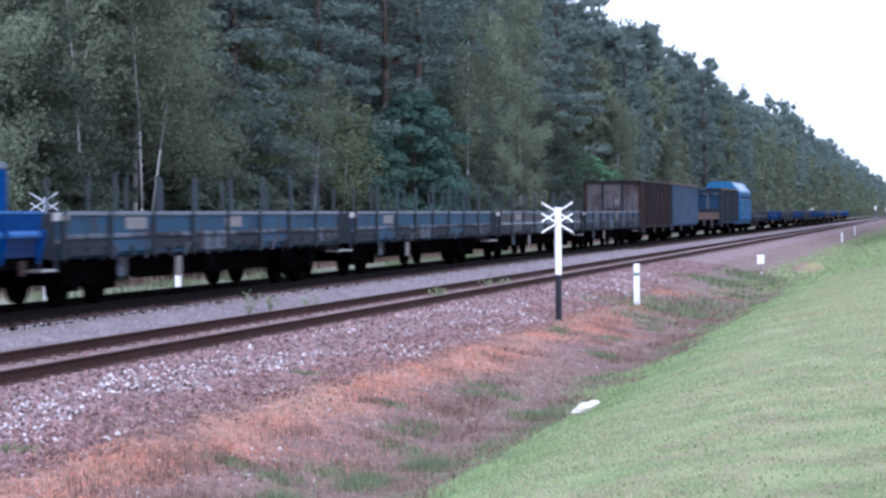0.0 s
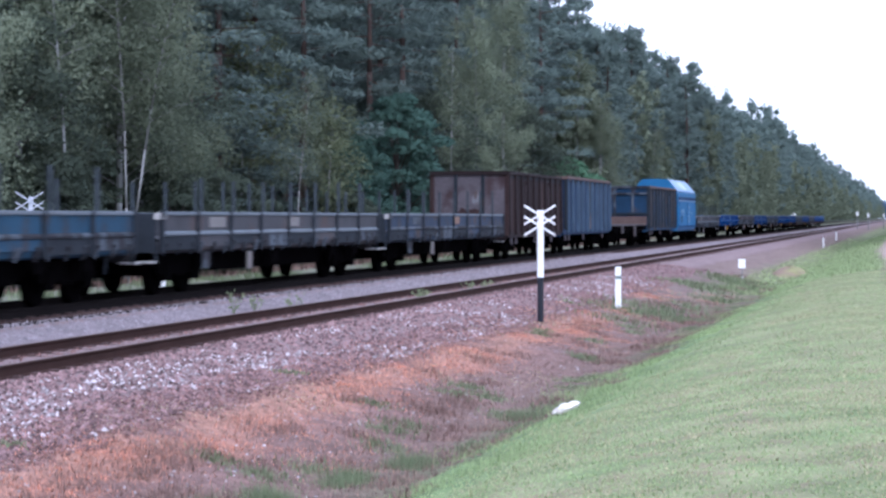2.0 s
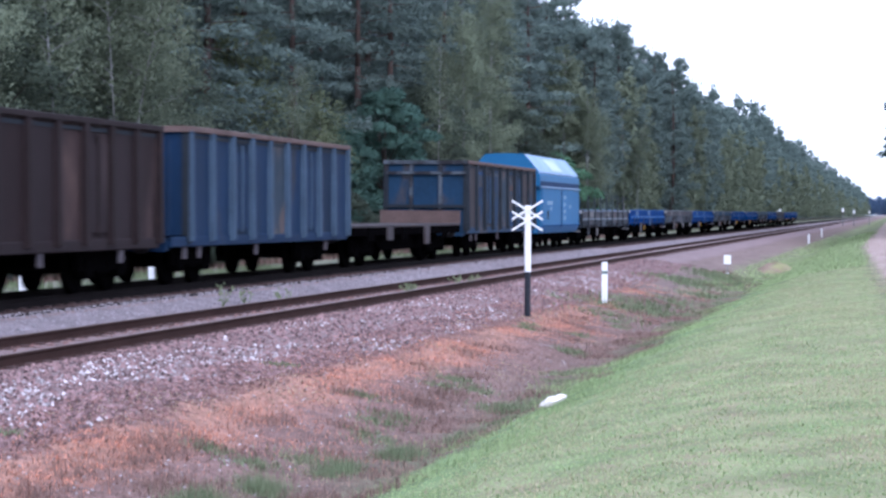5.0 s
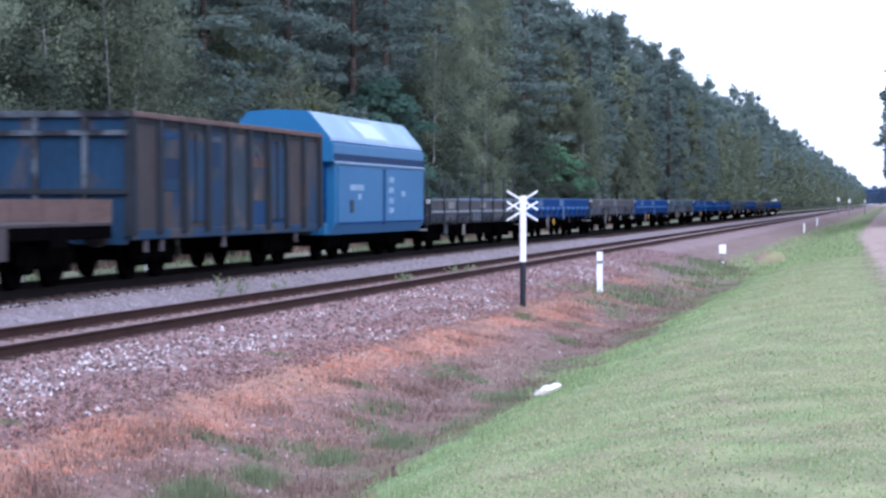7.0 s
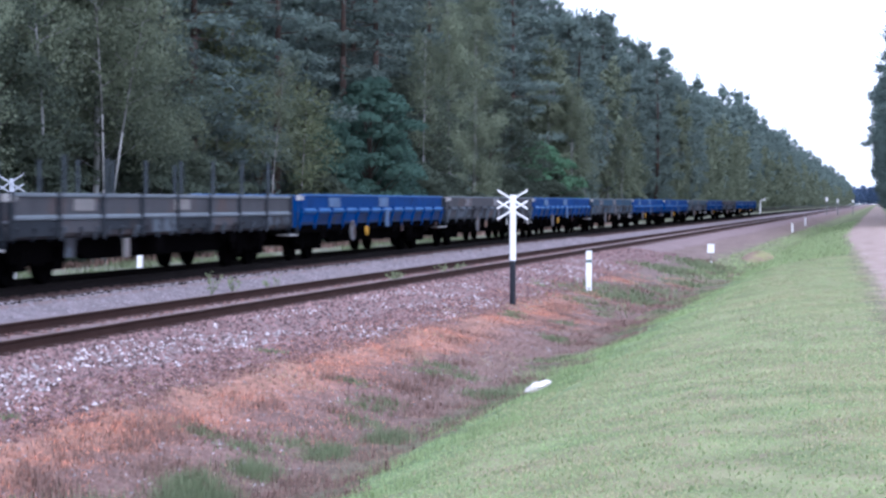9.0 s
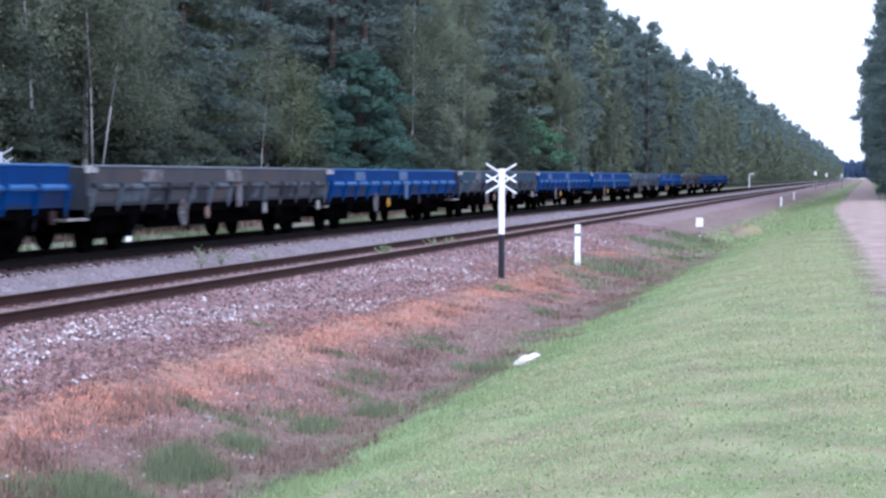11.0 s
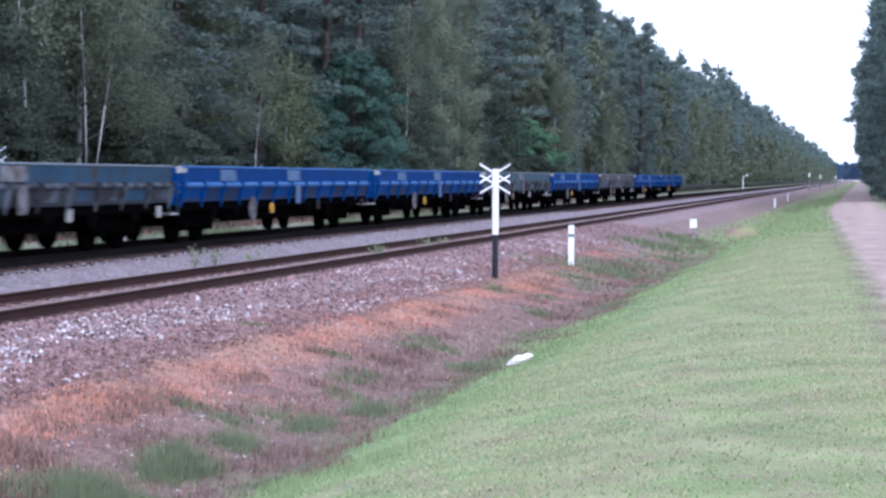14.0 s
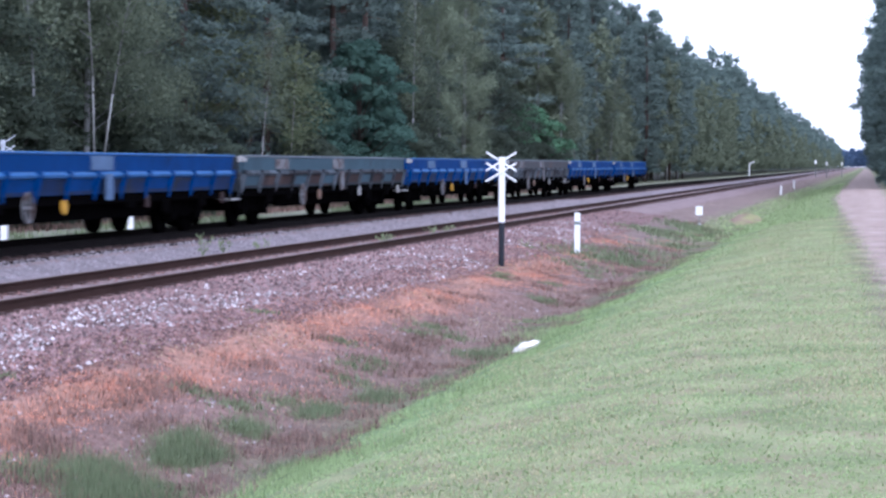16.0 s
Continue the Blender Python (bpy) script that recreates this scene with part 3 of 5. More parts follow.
def build_grass():
    rng = np.random.default_rng(8)

    def blades(name, count, x0, x1, y0, y1, mat, length, width, label, power=1.6, clump=0.0, lean=0.5, centres=None):
        y = y0 + (y1 - y0) * rng.random(count) ** power
        x = x0 + (x1 - x0) * rng.random(count)
        if clump:
            k = max(2, int(count / 260))
            cx, cy = x0 + (x1 - x0) * rng.random(k), y0 + (y1 - y0) * rng.random(k) ** power
            pick = rng.integers(0, k, count)
            x, y = cx[pick] + rng.normal(0, clump, count), cy[pick] + rng.normal(0, clump * 1.6, count)
        if centres:
            pick = rng.integers(0, len(centres), count)
            at = np.array(centres)[pick]
            x, y = at[:, 0] + rng.normal(0, clump, count), at[:, 1] + rng.normal(0, clump * 2.2, count)
        off_road = x + np.minimum(0.022 * y, 3.0) < 0.95 + 0.25 * rng.normal(0, 1, count)
        x, y = x[off_road], y[off_road]
        count = len(x)
        z = np.array([ground_z(a, b) for a, b in zip(x, y)])
        size = length * (0.5 + rng.random(count))
        tilt, turn = lean * rng.normal(0, 1, count), rng.random(count) * 6.28
        along = np.stack([np.sin(tilt) * np.cos(turn), np.sin(tilt) * np.sin(turn), np.abs(np.cos(tilt))], 1) * (size / 2)[:, None]
        across = np.stack([np.cos(turn + 1.57), np.sin(turn + 1.57), 0 * turn], 1) * (width * (0.6 + 0.8 * rng.random(count)))[:, None]
        centre = np.stack([x, y, z], 1) + along * 0.85
        facing = np.array([0, 0, 1.0]) + rng.normal(0, 0.16, (count, 3))
        tagged(new(name, leaves(name, centre, along, across, mat, facing)), label, "grass", kind="stuff")

    blades("bank_grass", 150000, -4.6, 0.9, 8, 110, M_GRASS, 0.021, 0.009, "short green grass on the bank", 1.7, lean=1.35)
    blades("straw_grass", 60000, -3.9, 0.9, 8, 90, M_STRAW, 0.024, 0.007, "pale dry blades among the grass", 1.7, clump=0.42, lean=1.35)
    blades("edge_grass", 15000, -5.0, -3.9, 12, 95, M_GRASS, 0.09, 0.006, "longer grass along the rim of the ditch", 1.5, clump=0.25, lean=0.8)
    blades("dry_herbs", 15000, -7.7, -7.0, 12, 75, M_DRY, 0.05, 0.006, "rust-coloured dried grass on the track bank", 1.5, clump=0.26, lean=1.2)
    blades("dry_litter", 16000, -8.8, -6.0, 12, 75, M_DRY, 0.045, 0.005, "sparse dried stalks on the soil", 1.5, clump=0.35, lean=1.2)
    blades("ditch_weeds", 34000, -7.3, -4.5, 12, 95, M_WEED, 0.08, 0.007, "dull brown weeds in the ditch", 1.6, clump=0.17, lean=0.9)
    blades("ditch_litter", 46000, -8.3, -4.6, 12, 70, M_WEED, 0.045, 0.007, "low brown dead herbs matting the ditch slope", 1.5, lean=1.3)
    blades("pale_litter", 9000, -8.6, -4.9, 12, 60, M_STRAW, 0.035, 0.004, "pale dead stalks strewn in the ditch", 1.4, clump=0.3, lean=1.3)
    blades("green_tufts", 9000, -6.6, -4.7, 12, 70, M_HERB, 0.08, 0.008, "olive weed tufts in the ditch", 1.4, clump=0.15, lean=0.9)
    blades("tall_tufts", 17000, -6, -5, 16, 30, M_HERB, 0.13, 0.003, "soft dark green grass tussocks in the ditch", clump=0.13, lean=1.0,
           centres=[(-6.0, 19.3), (-5.9, 18.6), (-5.75, 19.0), (-6.1, 17.2), (-5.8, 17.0), (-6.3, 17.4), (-5.95, 16.6), (-5.6, 22.8), (-5.35, 24.6), (-5.9, 21.0), (-5.2, 31.0)])
    blades("shoulder_weeds", 2600, -8.6, -6.6, 18, 70, M_HERB, 0.05, 0.012, "small green weeds on the gravel", 1.2, clump=0.12)
    blades("post_weeds", 6500, -7.9, -5.8, 52, 92, M_HERB, 0.13, 0.018, "green weeds round the marker posts", 1.0, clump=0.5, lean=0.7)
    blades("far_meadow", 16000, -6.6, -1.0, 80, 260, M_GRASS, 0.12, 0.025, "dull green grass along the line farther off", 1.3, lean=0.9)
    blades("far_side_weeds", 5000, -21.8, -19.0, 40, 120, M_HERB, 0.16, 0.02, "grey-green weeds beyond the far track", 1.2, clump=0.45, lean=0.7)
    blades("far_bank_grass", 7000, -24.5, -21.5, 40, 200, M_WEED, 0.22, 0.03, "grass strip below the forest edge", 1.2, lean=0.6)


build_ground()
build_track_bed()
build_tracks()

# ---- the train ----
SPEED, GAIN = 16.71, 0.0302


def bogie(parent, y):
    b = part("bogie", Shape(), M_UNDER, parent)
    s = Shape()
    for x in (-0.98, 0.98):
        s.prism([(x - 0.06, 0.42), (x + 0.06, 0.42), (x + 0.06, 0.78), (x - 0.06, 0.78)], y - 1.35, y + 1.35)
        for k in (-0.9, 0.9):
            s.box(x - 0.11, x + 0.11, y + k - 0.19, y + k + 0.19, 0.28, 0.66, 0.03)
        for k in (-0.18, 0.18):
            s.tube((x, y + k, 0.36), (x, y + k, 0.72), 0.1, 0.1, 8)
    s.box(-1.0, 1.0, y - 0.25, y + 0.25, 0.5, 0.85)
    b.data = s.mesh("bogie", M_UNDER)
    for k in (-0.9, 0.9):
        w = Shape()
        for x in (-0.753, 0.753):
            w.tube((x - 0.06, 0, 0), (x + 0.06, 0, 0), 0.46, 0.45, 20)
            sx = 1 if x > 0 else -1
            w.tube((x - 0.075 * sx, 0, 0), (x - 0.055 * sx, 0, 0), 0.485, 0.485, 20)
            w.tube((x + 0.06 * sx, 0, 0), (x + 0.12 * sx, 0, 0), 0.17, 0.14, 10)
            w.box(x + 0.055 * sx - 0.012, x + 0.055 * sx + 0.012, -0.04, 0.04, -0.38, 0.38)
        w.tube((-0.75, 0, 0), (0.75, 0, 0), 0.09, 0.09, 8)
        ob = part("wheelset", w, M_UNDER, parent)
        ob.location = (0, y + k, 0.46)


def gear(parent, length, deep=True):
    """Buffers, couplings, centre sill and running gear."""
    s = Shape()
    s.box(-0.3, 0.3, 0.1, length - 0.1, 0.72, 1.05)
    if deep:
        for x in (-0.95, 0.95):
            s.add([(x - 0.06, 3.6, 0.9), (x + 0.06, 3.6, 0.9), (x + 0.06, 5.0, 0.42), (x - 0.06, 5.0, 0.42), (x - 0.06, length - 5.0, 0.42),
                   (x + 0.06, length - 5.0, 0.42), (x + 0.06, length - 3.6, 0.9), (x - 0.06, length - 3.6, 0.9)],
                  [(1, 2, 5, 6), (0, 7, 4, 3), (0, 3, 2, 1), (3, 4, 5, 2), (4, 7, 6, 5), (0, 1, 6, 7)])
        s.box(-0.95, 0.95, length / 2 - 1.1, length / 2 - 0.5, 0.42, 0.9)
        s.tube((-0.7, length / 2 + 1.0, 0.65), (0.9, length / 2 + 1.0, 0.65), 0.22, 0.22, 10)
    part("underframe", s, M_UNDER, parent, "sooty black underframe with shade in its colour")
    for y, d in ((0.0, -1), (length, 1)):
        for x in (-0.875, 0.875):
            q = Shape().tube((x, y, 0.9), (x, y + 0.34 * d, 0.9), 0.11, 0.09, 10)
            q.tube((x, y + 0.33 * d, 0.9), (x, y + 0.37 * d, 0.9), 0.23, 0.23, 14)
            part("buffer", q, M_BUFFER, parent)
        c = Shape().box(-0.05, 0.05, min(y, y + 0.42 * d), max(y, y + 0.42 * d), 0.82, 0.92, 0.01)
        c.tube((0, y + 0.3 * d, 0.85), (0, y + 0.4 * d, 0.5), 0.03, 0.03, 6)
        part("coupling", c, M_BUFFER, parent)
    for y in (2.55, length - 2.55) if length > 13 else (2.2, length - 2.2):
        bogie(parent, y)


def low_side_wagon(length, paint, rim_paint, rim_z, label, notices=(M_PLATE, M_PLATE)):
    """A bogie flat wagon with low drop sides, ribs and tall side stakes. Origin: track centre, front end, rail top."""
    w = thing("flat_wagon", label, "railway wagon", "wagons of the freight train")
    gear(w, length, True)
    floor_z = 0.98
    end_fittings(w, length, rim_z)
    part("deck", Shape().box(-1.32, 1.32, 0.05, length - 0.05, floor_z, floor_z + 0.14), M_GREY, w)
    for side in (-1, 1):
        sill = Shape()
        sill.prism([(side * a, z) for a, z in ((1.24, 0.84), (1.36, 0.88), (1.38, 1.06), (1.24, 1.08))][::side], 0.1, length - 0.1)
        part("sole_bar", sill, paint, w)
        count = 8
        pitch = (length - 0.3) / count
        for k in range(count):
            y0, y1 = 0.15 + pitch * k + 0.03, 0.15 + pitch * (k + 1) - 0.03
            b = Shape().box(side * 1.40 - 0.025, side * 1.40 + 0.025, y0, y1, 1.09, rim_z - 0.07, 0.008)
            board = part("side_board", b, paint, w)
            ledge = Shape().prism([(side * a, z) for a, z in ((1.424, 1.17), (1.462, 1.19), (1.462, 1.23), (1.424, 1.27))], y0 + 0.05, y1 - 0.05)
            part("ledge", ledge, M_RIM if paint is M_GREY else M_SCUFF, board, "paler pressed ledge")
            low = Shape().box(side * 1.412 - 0.02, side * 1.412 + 0.02, y0 + 0.04, y1 - 0.04, 0.9 + 0.04 * ((k * 7) % 3), 1.17, 0.006)
            part("lower_flap", low, (M_SCUFF, M_RIB, paint, M_RIB)[(k * 5 + 1) % 4], board, "scuffed lower flap")
            part("board_rim", Shape().box(side * 1.41 - 0.045, side * 1.41 + 0.045, y0 - 0.02, y1 + 0.02, rim_z - 0.075, rim_z, 0.012), rim_paint, board, "pale top rim")
            for q in (y0 + 0.25, (y0 + y1) / 2, y1 - 0.25):
                r = Shape()
                r.add([(side * 1.385, q - 0.09, 1.06), (side * 1.385, q + 0.09, 1.06), (side * 1.48, q + 0.07, 1.04), (side * 1.48, q - 0.07, 1.04),
                       (side * 1.385, q - 0.04, 0.80), (side * 1.385, q + 0.04, 0.80)],
                      [(0, 1, 2, 3), (3, 2, 5, 4), (0, 3, 4), (1, 5, 2)])
                part("bracket", r, M_SCUFF if (k * 3) % 4 else M_RIB, w)
        for k in range(count + 1):
            y = min(max(0.15 + pitch * k, 0.2), length - 0.2)
            p = Shape().box(side * 1.44 - 0.04, side * 1.44 + 0.04, y - 0.06, y + 0.06, 0.86, rim_z + 0.01, 0.01)
            post = part("side_rib", p, M_RIB, w)
            if 0 < k < count + (side < 0):
                top = rim_z + 0.72 + 0.06 * math.sin(7 * k + 3 * side)
                lean = 0.02 * math.sin(5 * k + side)
                st = Shape().box(side * 1.36 - 0.028, side * 1.36 + 0.028, y - 0.038, y + 0.038, 1.1, top, 0.01)
                st.v = [(a, q + (0.5 * side + lean * (z > 2)), z) for a, q, z in st.v]
                part("stake", st, M_STAKE, w, "upright steel stake")
        for k in range(len(notices)):
            y = 3.25 + 5.9 * k
            part("plate", Shape().box(side * 1.43 - 0.006, side * 1.43 + 0.006, y, y + 1.1, 1.33, rim_z - 0.10, 0.004), notices[k], w, "faded notice plate with worn paint")
        for y in (3.1, 8.3, 13.6, length - 2.6):
            hang = Shape().box(side * 1.33 - 0.02, side * 1.33 + 0.02, y, y + 0.45, 0.5 if y < 9 else 0.6, 0.85)
            part("side_box", hang, M_UNDER if y > 5 else M_SCUFF, w)
        part("label_holder", Shape().box(side * 1.36 - 0.02, side * 1.36 + 0.02, 6.2, 6.5, 0.42, 0.80, 0.01), M_PLATE, w, "pale hanging plate")
    for y0, y1 in ((0.02, 0.08), (length - 0.08, length - 0.02)):
        e = Shape().box(-1.36, 1.36, y0, y1, 0.86, rim_z - 0.03, 0.01)
        for x in (-0.9, -0.3, 0.3, 0.9):
            e.box(x - 0.05, x + 0.05, y0 - 0.04, y1 + 0.04, 0.9, rim_z - 0.02)
        part("end_board", e, M_RIB, w, "grimy end board")
    return w


def end_fittings(w, length, rim_z):
    """Pale steps, a worn corner bracket and brake hoses at both ends."""
    for side in (-1, 1):
        for y, d in ((0.06, -1), (length - 0.06, 1)):
            a, b = sorted((y, y + 0.34 * d))
            part("shunter_step", Shape().box(side * 1.22 - 0.16, side * 1.22 + 0.16, a, b, 0.66, 0.70, 0.006), M_STEP, w, "pale worn step")
            part("step_hanger", Shape().box(side * 1.36 - 0.02, side * 1.36 + 0.02, y - 0.03, y + 0.03, 0.68, 1.0), M_RIB, w)
        part("corner_bracket", Shape().box(side * 1.40 - 0.05, side * 1.40 + 0.05, -0.02, 0.42, rim_z - 0.16, rim_z - 0.02, 0.02), M_STEP, w, "pale scuffed corner bracket")
    for y, d in ((0.0, -1), (length, 1)):
        for x in (-0.45, 0.45):
            part("brake_hose", Shape().path([(x, y, 0.85), (x, y + 0.16 * d, 0.8), (x, y + 0.24 * d, 0.6), (x, y + 0.3 * d, 0.45)], [0.025] * 4, 6), M_RIB, w)


def drop_side_wagon(length, paint, rim_paint, rim_z, label):
    """A flat wagon with smooth upper sides, a folded ledge, and gusseted, tapering lower panels. Origin as above."""
    w = thing("flat_wagon", label, "railway wagon", "wagons of the freight train")
    gear(w, length, True)
    end_fittings(w, length, rim_z)
    blue = paint is M_BLUE
    flap, notice = (M_FLAPBLUE, M_FADEBLUE) if blue else (M_RUSTDARK if paint is M_GREYTEAL else M_SCUFF, M_PLATEDULL)
    part("deck", Shape().box(-1.32, 1.32, 0.05, length - 0.05, 0.98, 1.12), M_GREY, w)
    bays = 12
    pitch = (length - 0.36) / bays
    for side in (-1, 1):
        part("sole_bar", Shape().box(side * 1.28 - 0.05, side * 1.28 + 0.05, 0.1, length - 0.1, 0.72, 1.02, 0.02), M_UNDER, w)
        wall = part("upper_side", Shape().prism([(side * a, z) for a, z in ((1.385, 1.27), (1.415, 1.27), (1.445, rim_z - 0.03), (1.41, rim_z - 0.03))], 0.16, length - 0.12), paint, w)
        # on blue wagons rim and ledge are painted paler as highlights
        part("top_rim", Shape().box(side * 1.425 - 0.04, side * 1.425 + 0.04, 0.12, length - 0.1, rim_z - 0.05, rim_z, 0.014), rim_paint, wall, "pale top rim")
        part("ledge", Shape().prism([(side * a, z) for a, z in ((1.40, 1.20), (1.475, 1.24), (1.485, 1.285), (1.41, 1.35))], 0.16, length - 0.14), rim_paint if blue else M_SCUFF, wall, "folded ledge along the side")
        for k in range(bays):
            y0, y1 = 0.2 + pitch * k, 0.2 + pitch * (k + 1)
            q = Shape()
            inner, outer = side * 1.37, side * 1.43
            ring = [(y0 + 0.05, 1.21), (y1 - 0.05, 1.21), (y1 - 0.22, 0.99), (y0 + 0.22, 0.99)]
            q.add([(outer, y, z) for y, z in ring[:2]] + [(inner + 0.02 * side, y, z) for y, z in ring[2:]] + [(inner - 0.03 * side, y, z) for y, z in ring],
                  [(0, 1, 2, 3), (7, 6, 5, 4), (0, 4, 5, 1), (1, 5, 6, 2), (2, 6, 7, 3), (3, 7, 4, 0)])
            part("lower_flap", q, paint if (k * 7) % 5 < 2 else flap, w, "tapering lower panel")
            part("flap_skirt", Shape().box(side * 1.365 - 0.02, side * 1.365 + 0.02, y0 + 0.02, y1 - 0.02, 0.92, 1.2), M_FLAPBLUE if blue else M_RIB, w, "dark skirt behind the panels")
        for k in range(bays + 1):
            y = 0.2 + pitch * k
            r = Shape()
            r.add([(side * 1.39, y - 0.10, 1.26), (side * 1.39, y + 0.10, 1.26), (side * 1.515, y + 0.06, 1.25), (side * 1.515, y - 0.06, 1.25),
                   (side * 1.385, y - 0.05, 0.80), (side * 1.385, y + 0.05, 0.80)],
                  [(0, 1, 2, 3), (3, 2, 5, 4), (0, 3, 4), (1, 5, 2), (0, 4, 5, 1)])
            part("gusset", r, paint if blue else M_SCUFF, w)
            part("hinge", Shape().box(side * 1.47 - 0.03, side * 1.47 + 0.03, y - 0.09, y + 0.09, 1.26, 1.36, 0.02), paint if blue else M_RIB, w)
        part("plate", Shape().box(side * 1.447 - 0.005, side * 1.447 + 0.005, 3.05, 4.35, 1.37, rim_z - 0.08), notice, w, "faded notice plate with worn paint")
        part("plate", Shape().box(side * 1.449 - 0.005, side * 1.449 + 0.005, 9.1, 10.4, 1.37, rim_z - 0.06), notice, w, "faded notice plate with worn paint")
        part("hanging_plate", Shape().box(side * 1.50 - 0.008, side * 1.50 + 0.008, 9.8, 10.22, 0.80, 1.30, 0.003), notice, w, "pale hanging board")
        for y, z in ((2.7, 0.55), (4.6, 0.62), (11.6, 0.62), (13.9, 0.5), (length - 2.4, 0.58)):
            part("side_box", Shape().box(side * 1.33 - 0.03, side * 1.33 + 0.03, y, y + 0.4, z, 0.86, 0.01), M_UNDER, w)
        for y in (12.6, length - 0.9):
            part("pipe_bracket", Shape().box(side * 1.37 - 0.02, side * 1.37 + 0.02, y, y + 0.22, 0.62, 0.86, 0.01), M_STEP if not blue else M_RUSTDARK, w, "scuffed pipe bracket")
        wheel = Shape()
        for a in range(16):
            u, d = a * math.pi / 8, ((0.0, 0.026), (0.024, 0.0), (0.0, -0.026), (-0.024, 0.0))
            wheel.v += [(side * (1.40 + p), 6.0 + (0.24 + q) * math.cos(u), 0.72 + (0.26 + q) * math.sin(u)) for p, q in d]
            wheel.f += [(4 * a + e, 4 * a + (e + 1) % 4, (4 * a + 4) % 64 + (e + 1) % 4, (4 * a + 4) % 64 + e) for e in range(4)]
        wheel = part("handbrake_wheel", wheel, M_PLATEDULL, w, "pale grey handbrake wheel")
        part("spoke", Shape().box(side * 1.40 - 0.012, side * 1.40 + 0.012, 5.77, 6.23, 0.70, 0.74), M_PLATEDULL, wheel)
        part("spoke", Shape().box(side * 1.40 - 0.016, side * 1.40 + 0.016, 5.98, 6.02, 0.47, 0.97), M_PLATEDULL, wheel)
        part("brake_handle", Shape().tube((side * 1.36, 7.85, 0.70), (side * 1.40, 7.85, 0.70), 0.13, 0.13, 14), M_YELLOW if blue else M_PLATEORANGE, w, "yellow brake change-over disc" if blue else "faded orange brake disc")
    for y0, y1 in ((0.02, 0.08), (length - 0.08, length - 0.02)):
        e = Shape().box(-1.36, 1.36, y0, y1, 0.86, rim_z - 0.05, 0.01)
        for x in (-0.9, -0.3, 0.3, 0.9):
            e.box(x - 0.05, x + 0.05, y0 - 0.04, y1 + 0.04, 0.9, rim_z - 0.04)
        part("end_board", e, paint if blue else M_RIB, w, "grimy end board")
    return w


